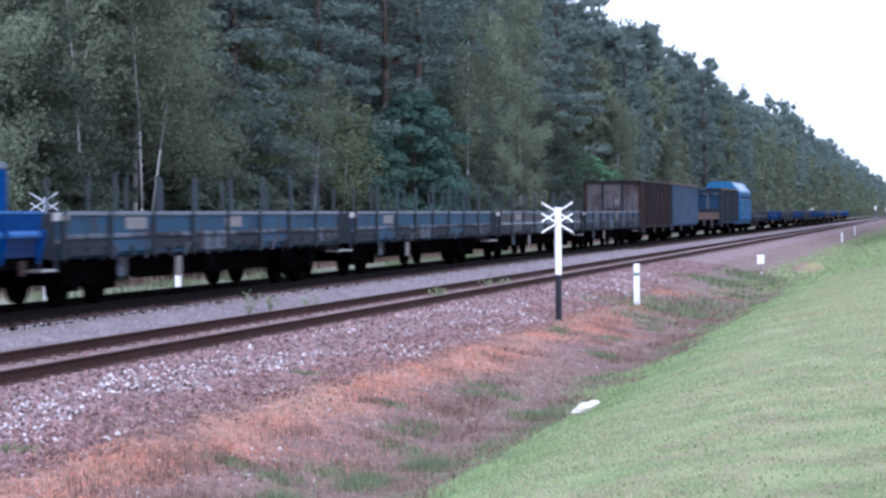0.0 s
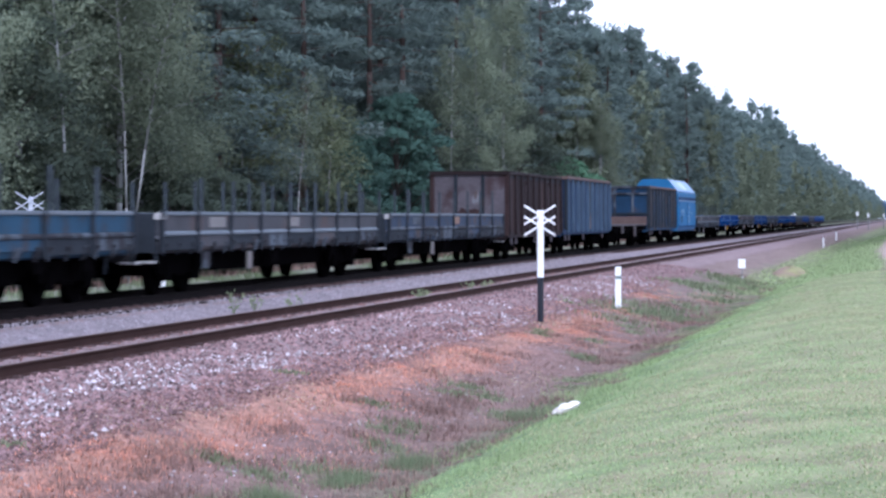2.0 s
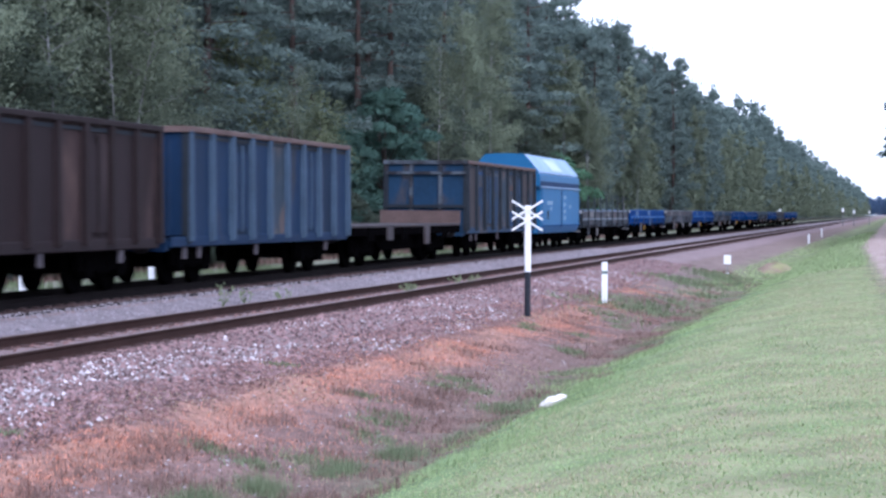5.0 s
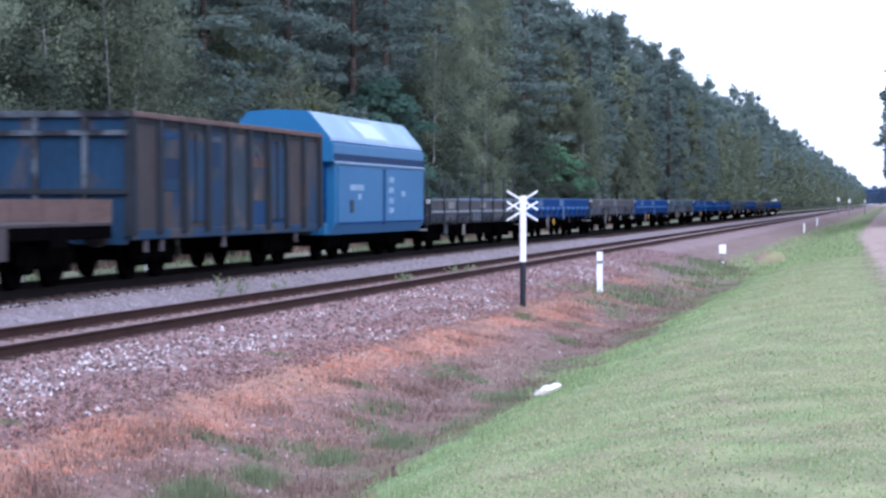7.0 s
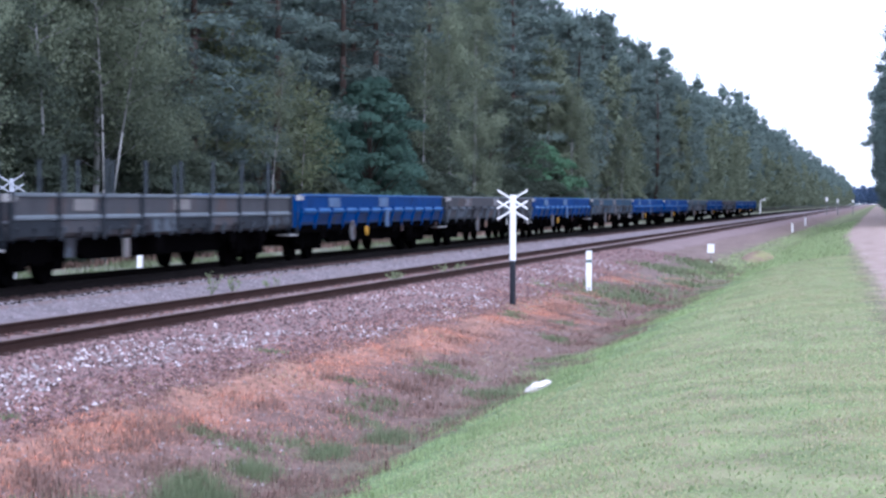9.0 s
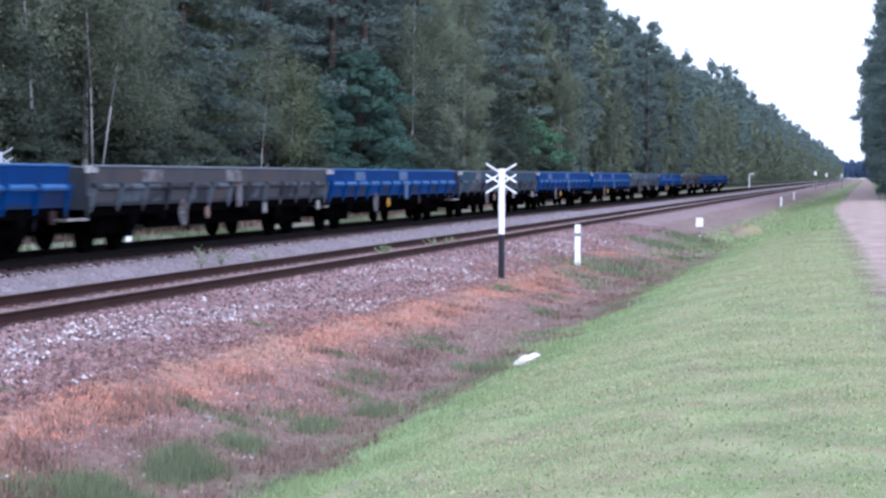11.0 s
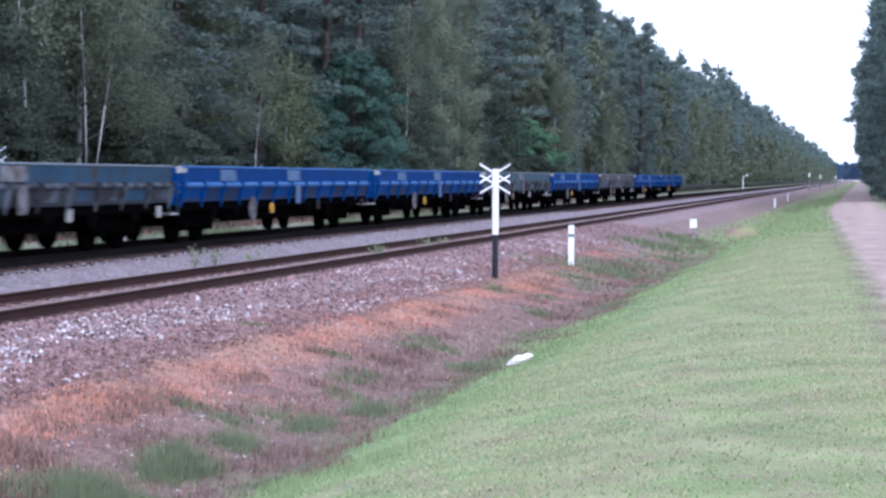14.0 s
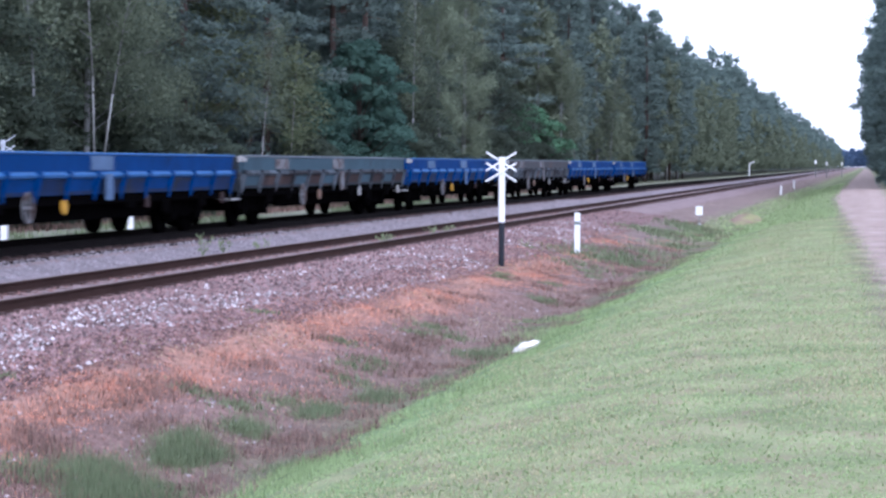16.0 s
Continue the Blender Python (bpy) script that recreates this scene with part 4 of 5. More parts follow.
def open_wagon(length, paint, end_paint, rim_paint, top, recess, label, slim_end=False, panels=(), patches=(), end_patch=False, rib=M_RIB):
    """A high-sided open wagon with ribbed steel sides."""
    w = thing("open_wagon", label, "railway wagon", "wagons of the freight train")
    gear(w, length, False)
    base = 0.98
    y_in = recess
    s = Shape()
    for side in (-1, 1):
        count = 9
        pitch = (length - y_in - 0.2) / count
        for k in range(count):
            y = y_in + 0.1 + pitch * k
            dent = 0.012 * math.sin(4.7 * k + side)
            s = Shape().box(side * (1.36 + dent) - 0.015, side * (1.36 + dent) + 0.015, y + 0.004, y + pitch - 0.004, base, top - 0.06)
            part("side_panel", s, panels[k % len(panels)] if panels else paint, w)
        for k, a, e, z0, z1, mat in patches:
            y = y_in + 0.1 + pitch * k
            part("paint_patch", Shape().box(side * 1.379 - 0.003, side * 1.379 + 0.003, y + pitch * a, y + pitch * e, z0, z1), mat, w, "repainted patch")
        # a thin dark strip drawn for the shade under the top rim
        part("upper_rail", Shape().box(side * 1.375 - 0.02, side * 1.375 + 0.02, y_in + 0.1, length - 0.1, top - 0.24, top - 0.17), M_RIB, w)
        for k in range(count + 1):
            y = y_in + 0.1 + pitch * k
            q = Shape()
            q.add([(side * 1.37, y - 0.12, base - 0.1), (side * 1.50, y - 0.09, base - 0.06), (side * 1.50, y + 0.09, base - 0.06), (side * 1.37, y + 0.12, base - 0.1),
                   (side * 1.37, y - 0.12, top - 0.1), (side * 1.47, y - 0.09, top - 0.1), (side * 1.47, y + 0.09, top - 0.1), (side * 1.37, y + 0.12, top - 0.1)],
                  [(0, 1, 5, 4), (1, 2, 6, 5), (2, 3, 7, 6), (0, 3, 2, 1), (4, 5, 6, 7)])
            part("side_rib", q, rib, w)
            if k < count and k in (2, 6):
                d = Shape().box(side * 1.39 - 0.02, side * 1.39 + 0.02, y + 0.2, y + pitch - 0.2, base + 0.15, top - 0.45, 0.006)
                door = part("side_door", d, paint, w)
                part("door_bar", Shape().box(side * 1.42 - 0.02, side * 1.42 + 0.02, y + pitch / 2 - 0.04, y + pitch / 2 + 0.04, base + 0.1, top - 0.3), rib, door)
        part("sole_bar", Shape().box(side * 1.34 - 0.06, side * 1.34 + 0.06, 0.05, length - 0.05, base - 0.18, base + 0.03, 0.02), paint, w)
        part("top_rim", Shape().box(side * 1.39 - 0.075, side * 1.39 + 0.075, y_in, length, top - 0.12, top, 0.02), rim_paint, w, "rusted top rim")
        for y in (1.0, 2.0, 6.3, length - 2.2):
            part("bracket", Shape().box(side * 1.33 - 0.03, side * 1.33 + 0.03, y, y + 0.16, base - 0.42, base - 0.14), M_PALEEND, w)
    part("floor", Shape().box(-1.35, 1.35, y_in + 0.05, length - 0.05, base, base + 0.08), M_BROWN, w)
    for y, d in ((y_in, -1), (length, 1)):
        y0, y1 = sorted((y, y - 0.05 * d))
        part("end_wall", Shape().box(-1.36, 1.36, y0, y1, base, top - 0.05), end_paint, w, "scuffed end panel")
        for x in (-0.5, 0.5):
            a, b = sorted((y, y + 0.09 * d))
            part("end_post", Shape().box(x - 0.055, x + 0.055, a, b, base - 0.1, top - 0.08, 0.012), M_SCUFF if slim_end else M_RIB, w)
        for x in (-1.36, 1.36):
            a, b = sorted((y - 0.08 * d, y + 0.05 * d))
            part("corner_post", Shape().box(x - 0.07, x + 0.07, a, b, base - 0.1, top, 0.015), M_RUSTDARK if end_patch else M_RIB, w)
        a, b = sorted((y - 0.05 * d, y + 0.10 * d))
        part("end_rim", Shape().box(-1.45, 1.45, a, b, top - 0.12, top + 0.004, 0.02), M_SCUFF if slim_end and d < 0 else rim_paint, w, "worn top rim")
        if slim_end:
            for z in (top - 0.42, base + 0.75):
                part("end_rail", Shape().box(-1.36, 1.36, *sorted((y, y + 0.11 * d)), z - 0.05, z + 0.05, 0.012), M_SCUFF if z > 2 else M_RIB, w)
    if end_patch:
        pale = [(0.08, 2.05), (0.2, 1.98), (0.36, 2.02), (0.41, 2.2), (0.35, 2.42), (0.26, 2.52), (0.18, 2.44), (0.08, 2.2)]
        part("paint_patch", Shape().prism(pale, -0.006, -0.002), M_PLATEDULL, w, "pale worn patch on the end panel")
        dark = [(-0.42, 1.2), (0.4, 1.15), (0.43, 1.75), (0.2, 1.86), (-0.1, 1.78), (-0.3, 1.9), (-0.43, 1.7)]
        part("rust_patch", Shape().prism(dark, -0.006, -0.002), M_RUSTDARK, w, "rusted lower part of the end panel")
    if recess > 0.3:
        r = Shape().box(-1.35, 1.35, 0.05, recess, base - 0.05, base + 0.05)
        part("platform", r, M_UNDER, w)
        for x in (-1.3, 1.3):
            part("handrail", Shape().box(x - 0.03, x + 0.03, 0.08, 0.14, base, top - 0.3), paint, w)
    part("headstock", Shape().box(-1.3, 1.3, 0.0, 0.16, 0.72, base + 0.02, 0.02), paint, w)
    return w


def hopper_wagon(length, label):
    """A covered hopper with a rounded roof."""
    w = thing("hopper_wagon", label, "railway wagon", "wagons of the freight train")
    gear(w, length, False)
    half = 1.45
    body = [(-1.30, 0.68), (1.30, 0.68), (half, 0.95), (half, 2.58), (-half, 2.58), (-half, 0.95)]
    part("body", Shape().prism(body, 0.5, length), M_HOPPER, w)
    mid = [(-half, 2.584), (half, 2.584), (half + 0.0, 3.05), (1.36, 3.12), (-1.36, 3.12), (-half, 3.05)]
    part("shoulder", Shape().prism(mid, 0.25, length - 0.02), M_HOPPER, w, "smooth blue band under the roof")
    right = [(half - 0.04, 3.124), (1.38, 3.22), (0.86, 3.84), (0.78, 3.9), (0.2, 3.93)]
    roof = [(-a, z) for a, z in right] + right[::-1]
    part("roof", Shape().prism(roof[::-1], 0.28, length - 0.05), M_HOPROOF, w, "pale blue curved roof")
    part("roof_end", Shape().prism(roof[::-1], 0.24, 0.276), M_HOPPER, w)
    for side in (-1, 1):
        part("rain_strip", Shape().box(side * 1.47 - 0.035, side * 1.47 + 0.035, 0.45, length, 2.54, 2.60, 0.01), M_HOPROOF, w)
        part("shadow_gap", Shape().box(side * 1.455 - 0.01, side * 1.455 + 0.012, 0.4, length - 0.05, 2.61, 2.80), M_HOPNAVY, w, "navy band above the strip")
        part("side_band", Shape().box(side * 1.455 - 0.01, side * 1.455 + 0.010, 0.4, length - 0.05, 2.804, 3.04), M_HOPMID, w, "mid-blue band below the roof")
        part("lower_band", Shape().box(side * 1.455 - 0.01, side * 1.455 + 0.012, 0.7, length - 0.1, 0.955, 1.0), M_BLUE, w)
        part("roof_patch", Shape().add([(side * 1.322, 4.6, 3.30), (side * 1.322, 7.4, 3.30), (side * 0.934, 6.9, 3.762), (side * 0.934, 4.1, 3.762)] + [(side * 1.29, 4.6, 3.29), (side * 1.29, 7.4, 3.29), (side * 0.91, 6.9, 3.75), (side * 0.91, 4.1, 3.75)],
             [(0, 1, 2, 3), (7, 6, 5, 4), (0, 4, 5, 1), (1, 5, 6, 2), (2, 6, 7, 3), (3, 7, 4, 0)]), M_ROOFPALE, w, "whitish worn patch on the roof")
        for y0, y1 in ((0.75, length / 2 + 0.1), (length / 2 + 0.5, length - 0.15)):
            d = Shape().box(side * 1.46 - 0.02, side * 1.46 + 0.02, y0, y1, 1.0, 2.47, 0.008)
            door = part("discharge_flap", d, M_HOPPER, w)
            marks = [(0.25, 0.55, 1.85), (0.42, 0.5, 1.6), (0.42, 0.5, 1.85)] if y0 < 2 else [(0.08, 0.2, 2.1), (0.08, 0.2, 1.8), (0.08, 0.2, 1.5), (0.08, 0.2, 1.22), (0.4, 0.5, 1.7)]
            for a, b, z in marks:
                part("marking", Shape().box(side * 1.482 - 0.002, side * 1.482 + 0.002, y0 + a * (y1 - y0), y0 + b * (y1 - y0), z, z + 0.16), M_MARK, door, "pale worn markings")
        part("flap_handle", Shape().box(side * 1.49 - 0.01, side * 1.49 + 0.01, 2.1, 2.45, 1.25, 1.6, 0.004), M_BLACK, w)
        part("gap_post", Shape().box(side * 1.455 - 0.005, side * 1.455 + 0.008, length / 2 + 0.14, length / 2 + 0.46, 0.9, 2.47), M_HOPNAVY, w)
        low = Shape().prism([(side * 0.3, 0.4), (side * 1.0, 0.4), (side * 1.28, 0.7), (side * 0.3, 0.7)][::side], 3.2, length - 3.2)
        part("chute", low, M_UNDER, w)
    part("headstock", Shape().box(-1.3, 1.3, 0.0, 0.3, 0.7, 1.0, 0.02), M_HOPPER, w)
    part("ladder", Shape().box(1.2, 1.26, 0.3, 0.34, 1.0, 3.1).box(0.8, 0.86, 0.3, 0.34, 1.0, 3.1), M_BLUE, w)
    return w


def bare_flat_wagon(length, label):
    """An empty flat wagon without sides; a board stands at its rear end."""
    w = thing("flat_wagon", label, "railway wagon", "wagons of the freight train")
    gear(w, length, True)
    part("deck", Shape().box(-1.36, 1.36, 0.05, length - 0.05, 1.09, 1.16, 0.015), M_DULLBROWN, w, "pale worn deck edge")
    for side in (-1, 1):
        part("sole_bar", Shape().box(side * 1.30 - 0.05, side * 1.30 + 0.05, 0.05, length - 0.05, 0.86, 1.09, 0.015), M_UNDER, w)
        for y in (1.8, 4.2, 6.2, 9.4, 12.2):
            part("stake_pocket", Shape().box(side * 1.38 - 0.03, side * 1.38 + 0.03, y, y + 0.7, 0.55 if y == 9.4 else 0.72, 1.09, 0.01), M_DULLBROWN if y in (4.2, 9.4) else M_UNDER, w)
    e = part("end_board", Shape().box(-1.36, 1.36, length - 0.12, length - 0.05, 1.16, 1.58, 0.01), M_RIMRUST, w, "rusty hinged end board")
    for x in (-0.65, 0.0, 0.65):
        part("end_rib", Shape().box(x - 0.03, x + 0.03, length - 0.15, length - 0.119, 1.18, 1.56), M_RIMRUST, e)
    for x in (-1.0, -0.4):
        part("end_stake", Shape().box(x - 0.05, x + 0.05, 0.4, 0.5, 1.16, 1.55, 0.01), M_UNDER, w)
    part("winch_box", Shape().box(0.25, 0.85, 0.25, 0.7, 1.16, 1.5, 0.03), M_UNDER, w)
    return w


STAKED = "low-sided flat wagon with tall steel stakes, "
PLAIN = "low-sided flat wagon without stakes, "


def build_train():
    rim, blue_rim = 1.65, 1.70
    dice = random.Random(12)
    fields = []
    for k in range(9):
        z = 1.02
        while z < 2.85:
            top = min(z + dice.choice((0.25, 0.4, 0.55, 0.75)), 2.95)
            low = z < 1.7
            paint = dice.choice((M_REPAINT, M_REPAINT, M_GREYBLUE, M_PATCHED, M_DULLBROWN) if low else (M_DULLBROWN, M_GREYBLUE, M_PATCHED, M_PATCHED, M_SCUFF, M_BLUEWORN, M_REPAINT, M_ORANGE))
            a = dice.choice((0.1, 0.12, 0.3))
            fields.append((k, a, dice.choice((0.88, 0.9, 0.6)), z, top - 0.02, paint))
            z = top
    wagons = [
        (17.0, drop_side_wagon(18.7, M_BLUE, M_BLUERIMLIT, rim, PLAIN + "bright blue paint")),
        (36.3, low_side_wagon(18.5, M_TEAL, M_RIM, rim, STAKED + "faded teal paint and rust")),
        (56.0, low_side_wagon(18.5, M_TEAL, M_RIM, rim, STAKED + "dark blue paint gone grey", (M_PLATE,))),
        (75.7, low_side_wagon(18.5, M_GREY, M_RIM, rim, STAKED + "weathered grey paint and rust")),
        (95.2, low_side_wagon(18.4, M_SLATE, M_RIM, rim, STAKED + "dull blue-grey paint", (M_SCUFF, M_PLATEORANGE))),
        (114.6, open_wagon(12.6, M_BROWN, M_PALEEND, M_RIBBROWN, 3.19, 0.0, "high-sided open wagon in dark rusty brown", panels=(M_RUSTDARK, M_BROWN, M_BROWN, M_DEEPBROWN, M_BROWN),
                           end_patch=True, rib=M_RIBBROWN)),
        (127.9, open_wagon(14.9, M_BLUEWORN, M_BLUEWORN, M_RIMRUST, 3.26, 1.1, "high-sided open wagon in worn dark blue", panels=(M_BLUEWORN, M_BLUEWORN, M_DEEPBLUE, M_BLUEWORN, M_GREYBLUE), rib=M_RIBPALE)),
        (143.5, bare_flat_wagon(15.4, "empty rusty flat wagon with a raised end board")),
        (159.8, open_wagon(14.6, M_PATCHED, M_PATCHED, M_RIMRUST, 3.27, 0.0, "high-sided open wagon, blue paint patched with rust", slim_end=True,
                           panels=(M_DULLBROWN, M_PATCHED, M_GREYBLUE, M_PATCHED, M_GREYBLUE, M_PATCHED, M_GREYBLUE, M_DULLBROWN, M_PATCHED),
                           patches=fields)),
        (175.3, hopper_wagon(11.9, "sky-blue covered hopper wagon with a pale roof")),
        (188.1, low_side_wagon(18.7, M_GREY, M_RIM, rim, STAKED + "grey-brown worn paint")),
    ]
    part("end_stake", Shape().box(1.28, 1.45, 16.95, 17.15, 1.0, rim + 0.66, 0.02), M_BLUE, wagons[0][1], "tall blue end post")
    part("stake_cap", Shape().box(1.28, 1.45, 16.95, 17.15, rim + 0.66, rim + 0.76, 0.02), M_RIM, wagons[0][1], "pale top of the end post")
    blues = {207.5: 1, 227.4: 0, 246.6: 1, 266.5: 2, 285.9: 1, 305.8: 1, 325.3: 3, 344.9: 1, 364.8: 0, 384.4: 1, 404.0: 1}
    made = {}
    for y, kind in blues.items():
        if kind in made and y > 210:
            ob = copy_thing(made[kind], Matrix())
        else:
            paint, edge, text = ((M_GREY, M_RIM, "weathered grey paint"), (M_BLUE, M_BLUERIMLIT, "bright blue paint"), (M_TEAL, M_RIM, "faded teal paint"), (M_GREYTEAL, M_RIM, "grey-blue paint above rusty flaps"))[kind]
            ob = made[kind] = drop_side_wagon(18.9, paint, edge, blue_rim, PLAIN + text)
        wagons.append((y, ob))
    return wagons


TRAIN = build_train()

# ---- the forest ----
RNG = np.random.default_rng(21)


def spray(n, spread, flat, size, rng, droop=0.0, level=0.0):
    """Half axes for n leaf clumps: random directions, flattened by flat, hanging by droop."""
    a = rng.normal(0, 1, (n, 3)) * (1, 1, flat)
    a[:, 2] -= droop
    a /= np.linalg.norm(a, axis=1)[:, None] + 1e-9
    b = np.cross(a, rng.normal(0, 1, (n, 3)) + np.array([0, 0, level]))
    b /= np.linalg.norm(b, axis=1)[:, None] + 1e-9
    s = size * (0.55 + 0.9 * rng.random(n))[:, None]
    return a * s, b * s * spread


def pine_meshes(height, first, boughs, clumps, size, rng, reach=3.4, thick=0.17, droop=0.12):
    """Trunk with limbs, and a crown of flat, layered needle boughs."""
    wood = Shape()
    bend = rng.normal(0, 0.25, 2)
    trunk = [(bend[0] * (q ** 2), bend[1] * math.sin(3 * q), height * q) for q in (0, 0.25, 0.5, 0.75, 1.0)]
    wood.path(trunk, [0.24, 0.20, 0.15, 0.10, 0.03], 7)
    cs, als, acs, ns = [], [], [], []
    for k in range(boughs):
        q = first + (0.99 - first) * (k + rng.random() * 0.8) / boughs
        ang = k * 2.4 + rng.normal(0, 0.5)
        level = (q - first) / (1 - first)
        length = reach * (0.45 + 0.75 * math.sin(math.pi * min(1, 0.25 + 0.75 * (1 - level)))) * (0.6 + 0.6 * rng.random()) * (1 - 0.62 * level)
        base = np.array([bend[0] * q * q, bend[1] * math.sin(3 * q), height * q])
        tip = base + np.array([math.cos(ang) * length, math.sin(ang) * length, length * (0.28 * level - droop + rng.normal(0, 0.1))])
        wood.tube(tuple(base), tuple(tip), 0.045, 0.012, 4, False)
        m = int(clumps * (0.5 + 0.5 * length / reach))
        u = rng.random(m) ** 0.6 * 0.85 + 0.2
        wide = 0.2 + 0.28 * length * (1.15 - np.abs(u - 0.65))
        side = np.array([-math.sin(ang), math.cos(ang), 0])
        c = base + (tip - base) * u[:, None] + side * (rng.normal(0, 0.55, m) * wide)[:, None] + np.array([0, 0, 1]) * (rng.normal(0, thick, m) * (0.5 + wide) + 0.06 - 0.10 * np.abs(rng.normal(0, 1, m)))[:, None]
        al, ac = spray(m, 0.38, 0.5, size, rng, level=0.6)
        off = c - (base + (tip - base) * u[:, None])
        out = np.array([math.cos(ang), math.sin(ang), 0.0])
        cs.append(c), als.append(al), acs.append(ac), ns.append(off / (0.3 + wide[:, None]) * 0.7 + np.array([0, 0, 0.75]) + out * 0.55 + rng.normal(0, 0.22, (m, 3)))
    m = int(clumps * 1.5)
    c = np.array([bend[0], bend[1] * math.sin(3), height - 0.7]) + rng.normal(0, 1, (m, 3)) * (0.38, 0.38, 0.6)
    al, ac = spray(m, 0.38, 1.2, size, rng)
    cs.append(c), als.append(al), acs.append(ac), ns.append((c - c.mean(0)) + np.array([0, 0, 0.4]))
    return wood.mesh("trunk", M_PINEBARK, True), leaves("crown", np.concatenate(cs), np.concatenate(als), np.concatenate(acs), M_PINE, np.concatenate(ns))


def birch_meshes(height, limbs, clumps, size, rng, leaf, reach=2.4, stems=1, low=0.12, leans=None, thick=1.0):
    """Pale stems that fork, and hanging sprays of small leaves."""
    wood = Shape()
    cs, als, acs, ns = [], [], [], []
    for stem in range(stems):
        lean = rng.normal(0, 0.018 + 0.03 * (stems > 1), 2) * height
        if leans:
            lean = np.array([leans[stem], 0.2])
        trunk = [np.array([lean[0] * q ** 1.3 + 0.1 * math.sin(5 * q + stem), lean[1] * q ** 1.3, height * q * (1 - 0.12 * stem)]) for q in (0, 0.2, 0.4, 0.6, 0.8, 1.0)]
        wood.path([tuple(p) for p in trunk], [r * thick for r in (0.12, 0.10, 0.085, 0.06, 0.04, 0.012)], 7)
        for k in range(limbs):
            q = low + (0.97 - low) * (k + rng.random()) / limbs
            i = min(4, int(q * 5))
            base = trunk[i] + (trunk[i + 1] - trunk[i]) * (q * 5 - i)
            ang = k * 2.4 + rng.normal(0, 0.6)
            length = reach * (1.15 - 0.75 * q) * (0.55 + 0.7 * rng.random())
            tip = base + np.array([math.cos(ang) * length, math.sin(ang) * length, length * rng.uniform(0.3, 0.9)])
            wood.tube(tuple(base), tuple(base + (tip - base) * 0.8), 0.016, 0.006, 4, False)
            for t in range(4):
                u = 0.35 + 0.65 * rng.random()
                top = base + (tip - base) * u + rng.normal(0, 0.25, 3)
                m = clumps // 4
                fall = rng.random(m) ** 0.8 * (0.5 + 1.3 * rng.random())
                c = top + np.stack([rng.normal(0, 0.34, m) * (0.4 + fall * 0.5), rng.normal(0, 0.34, m) * (0.4 + fall * 0.5), 0.35 - fall], 1)
                c[:, 2] = np.maximum(c[:, 2], 0.15)
                al, ac = spray(m, 0.7, 0.8, size, rng, 0.5)
                out = np.array([math.cos(ang), math.sin(ang), 0.0])
                cs.append(c), als.append(al), acs.append(ac), ns.append((c - top) * (1.3, 1.3, 0.8) + out * 0.5 + np.array([0, 0, 0.6]) + rng.normal(0, 0.2, (m, 3)))
    return wood.mesh("trunk", M_BIRCHBARK, True), leaves("crown", np.concatenate(cs), np.concatenate(als), np.concatenate(acs), leaf, np.concatenate(ns))


def broadleaf_meshes(height, wide, lobes, clumps, size, rng, leaf):
    """A leafy crown of uneven overlapping masses on a short forked trunk."""
    wood = Shape().path([(0, 0, 0), (0.1, 0, height * 0.3), (0, 0.1, height * 0.8)], [0.16, 0.12, 0.03], 7)
    cs, als, acs, ns = [], [], [], []
    for k in range(lobes):
        q = (k + rng.random()) / lobes
        ang = k * 2.4
        r = wide * 0.62 * math.sqrt(max(0.03, 1 - (2 * abs(q - 0.42)) ** 2)) * rng.uniform(0.5, 1.1)
        centre = np.array([math.cos(ang) * r, math.sin(ang) * r, height * (0.08 + 0.88 * q)])
        wood.tube((0, 0, height * 0.6 * q), tuple(centre), 0.035, 0.012, 4, False)
        d = rng.normal(0, 1, (clumps, 3))
        d /= np.linalg.norm(d, axis=1)[:, None]
        d[:, 2] = np.abs(d[:, 2]) * 0.9 - 0.25
        c = centre + d * (wide * rng.uniform(0.16, 0.30)) * (0.65 + 0.45 * rng.random(clumps))[:, None] * np.array([1, 1, 0.75])
        c[:, 2] = np.maximum(c[:, 2], 0.1)
        al, ac = spray(clumps, 0.75, 0.4, size, rng)
        cs.append(c), als.append(al), acs.append(ac), ns.append(d + centre / wide * (0.5, 0.5, 0) + np.array([0, 0, 0.35]) + rng.normal(0, 0.15, (clumps, 3)))
    return wood.mesh("trunk", M_DARKBARK, True), leaves("crown", np.concatenate(cs), np.concatenate(als), np.concatenate(acs), leaf, np.concatenate(ns))


PINES = [pine_meshes(h, f, 60, 170, 0.19, RNG, 3.7) for h, f in ((21.5, 0.18), (20.0, 0.24), (23.0, 0.2))]
LOWPINES = [pine_meshes(h, 0.06, 46, 300, 0.155, RNG, 4.3, 0.085, 0.2) for h in (15.0, 17.5, 20.0)]
FARPINES = [pine_meshes(h, f, 44, 52, 0.36, RNG, 4.0) for h, f in ((21.0, 0.08), (19.0, 0.12), (22.5, 0.06), (20.0, 0.1))]
MIDPINES = [pine_meshes(h, f, 54, 105, 0.265, RNG, 3.9) for h, f in ((21.0, 0.08), (19.0, 0.12), (22.5, 0.06), (20.0, 0.1))]
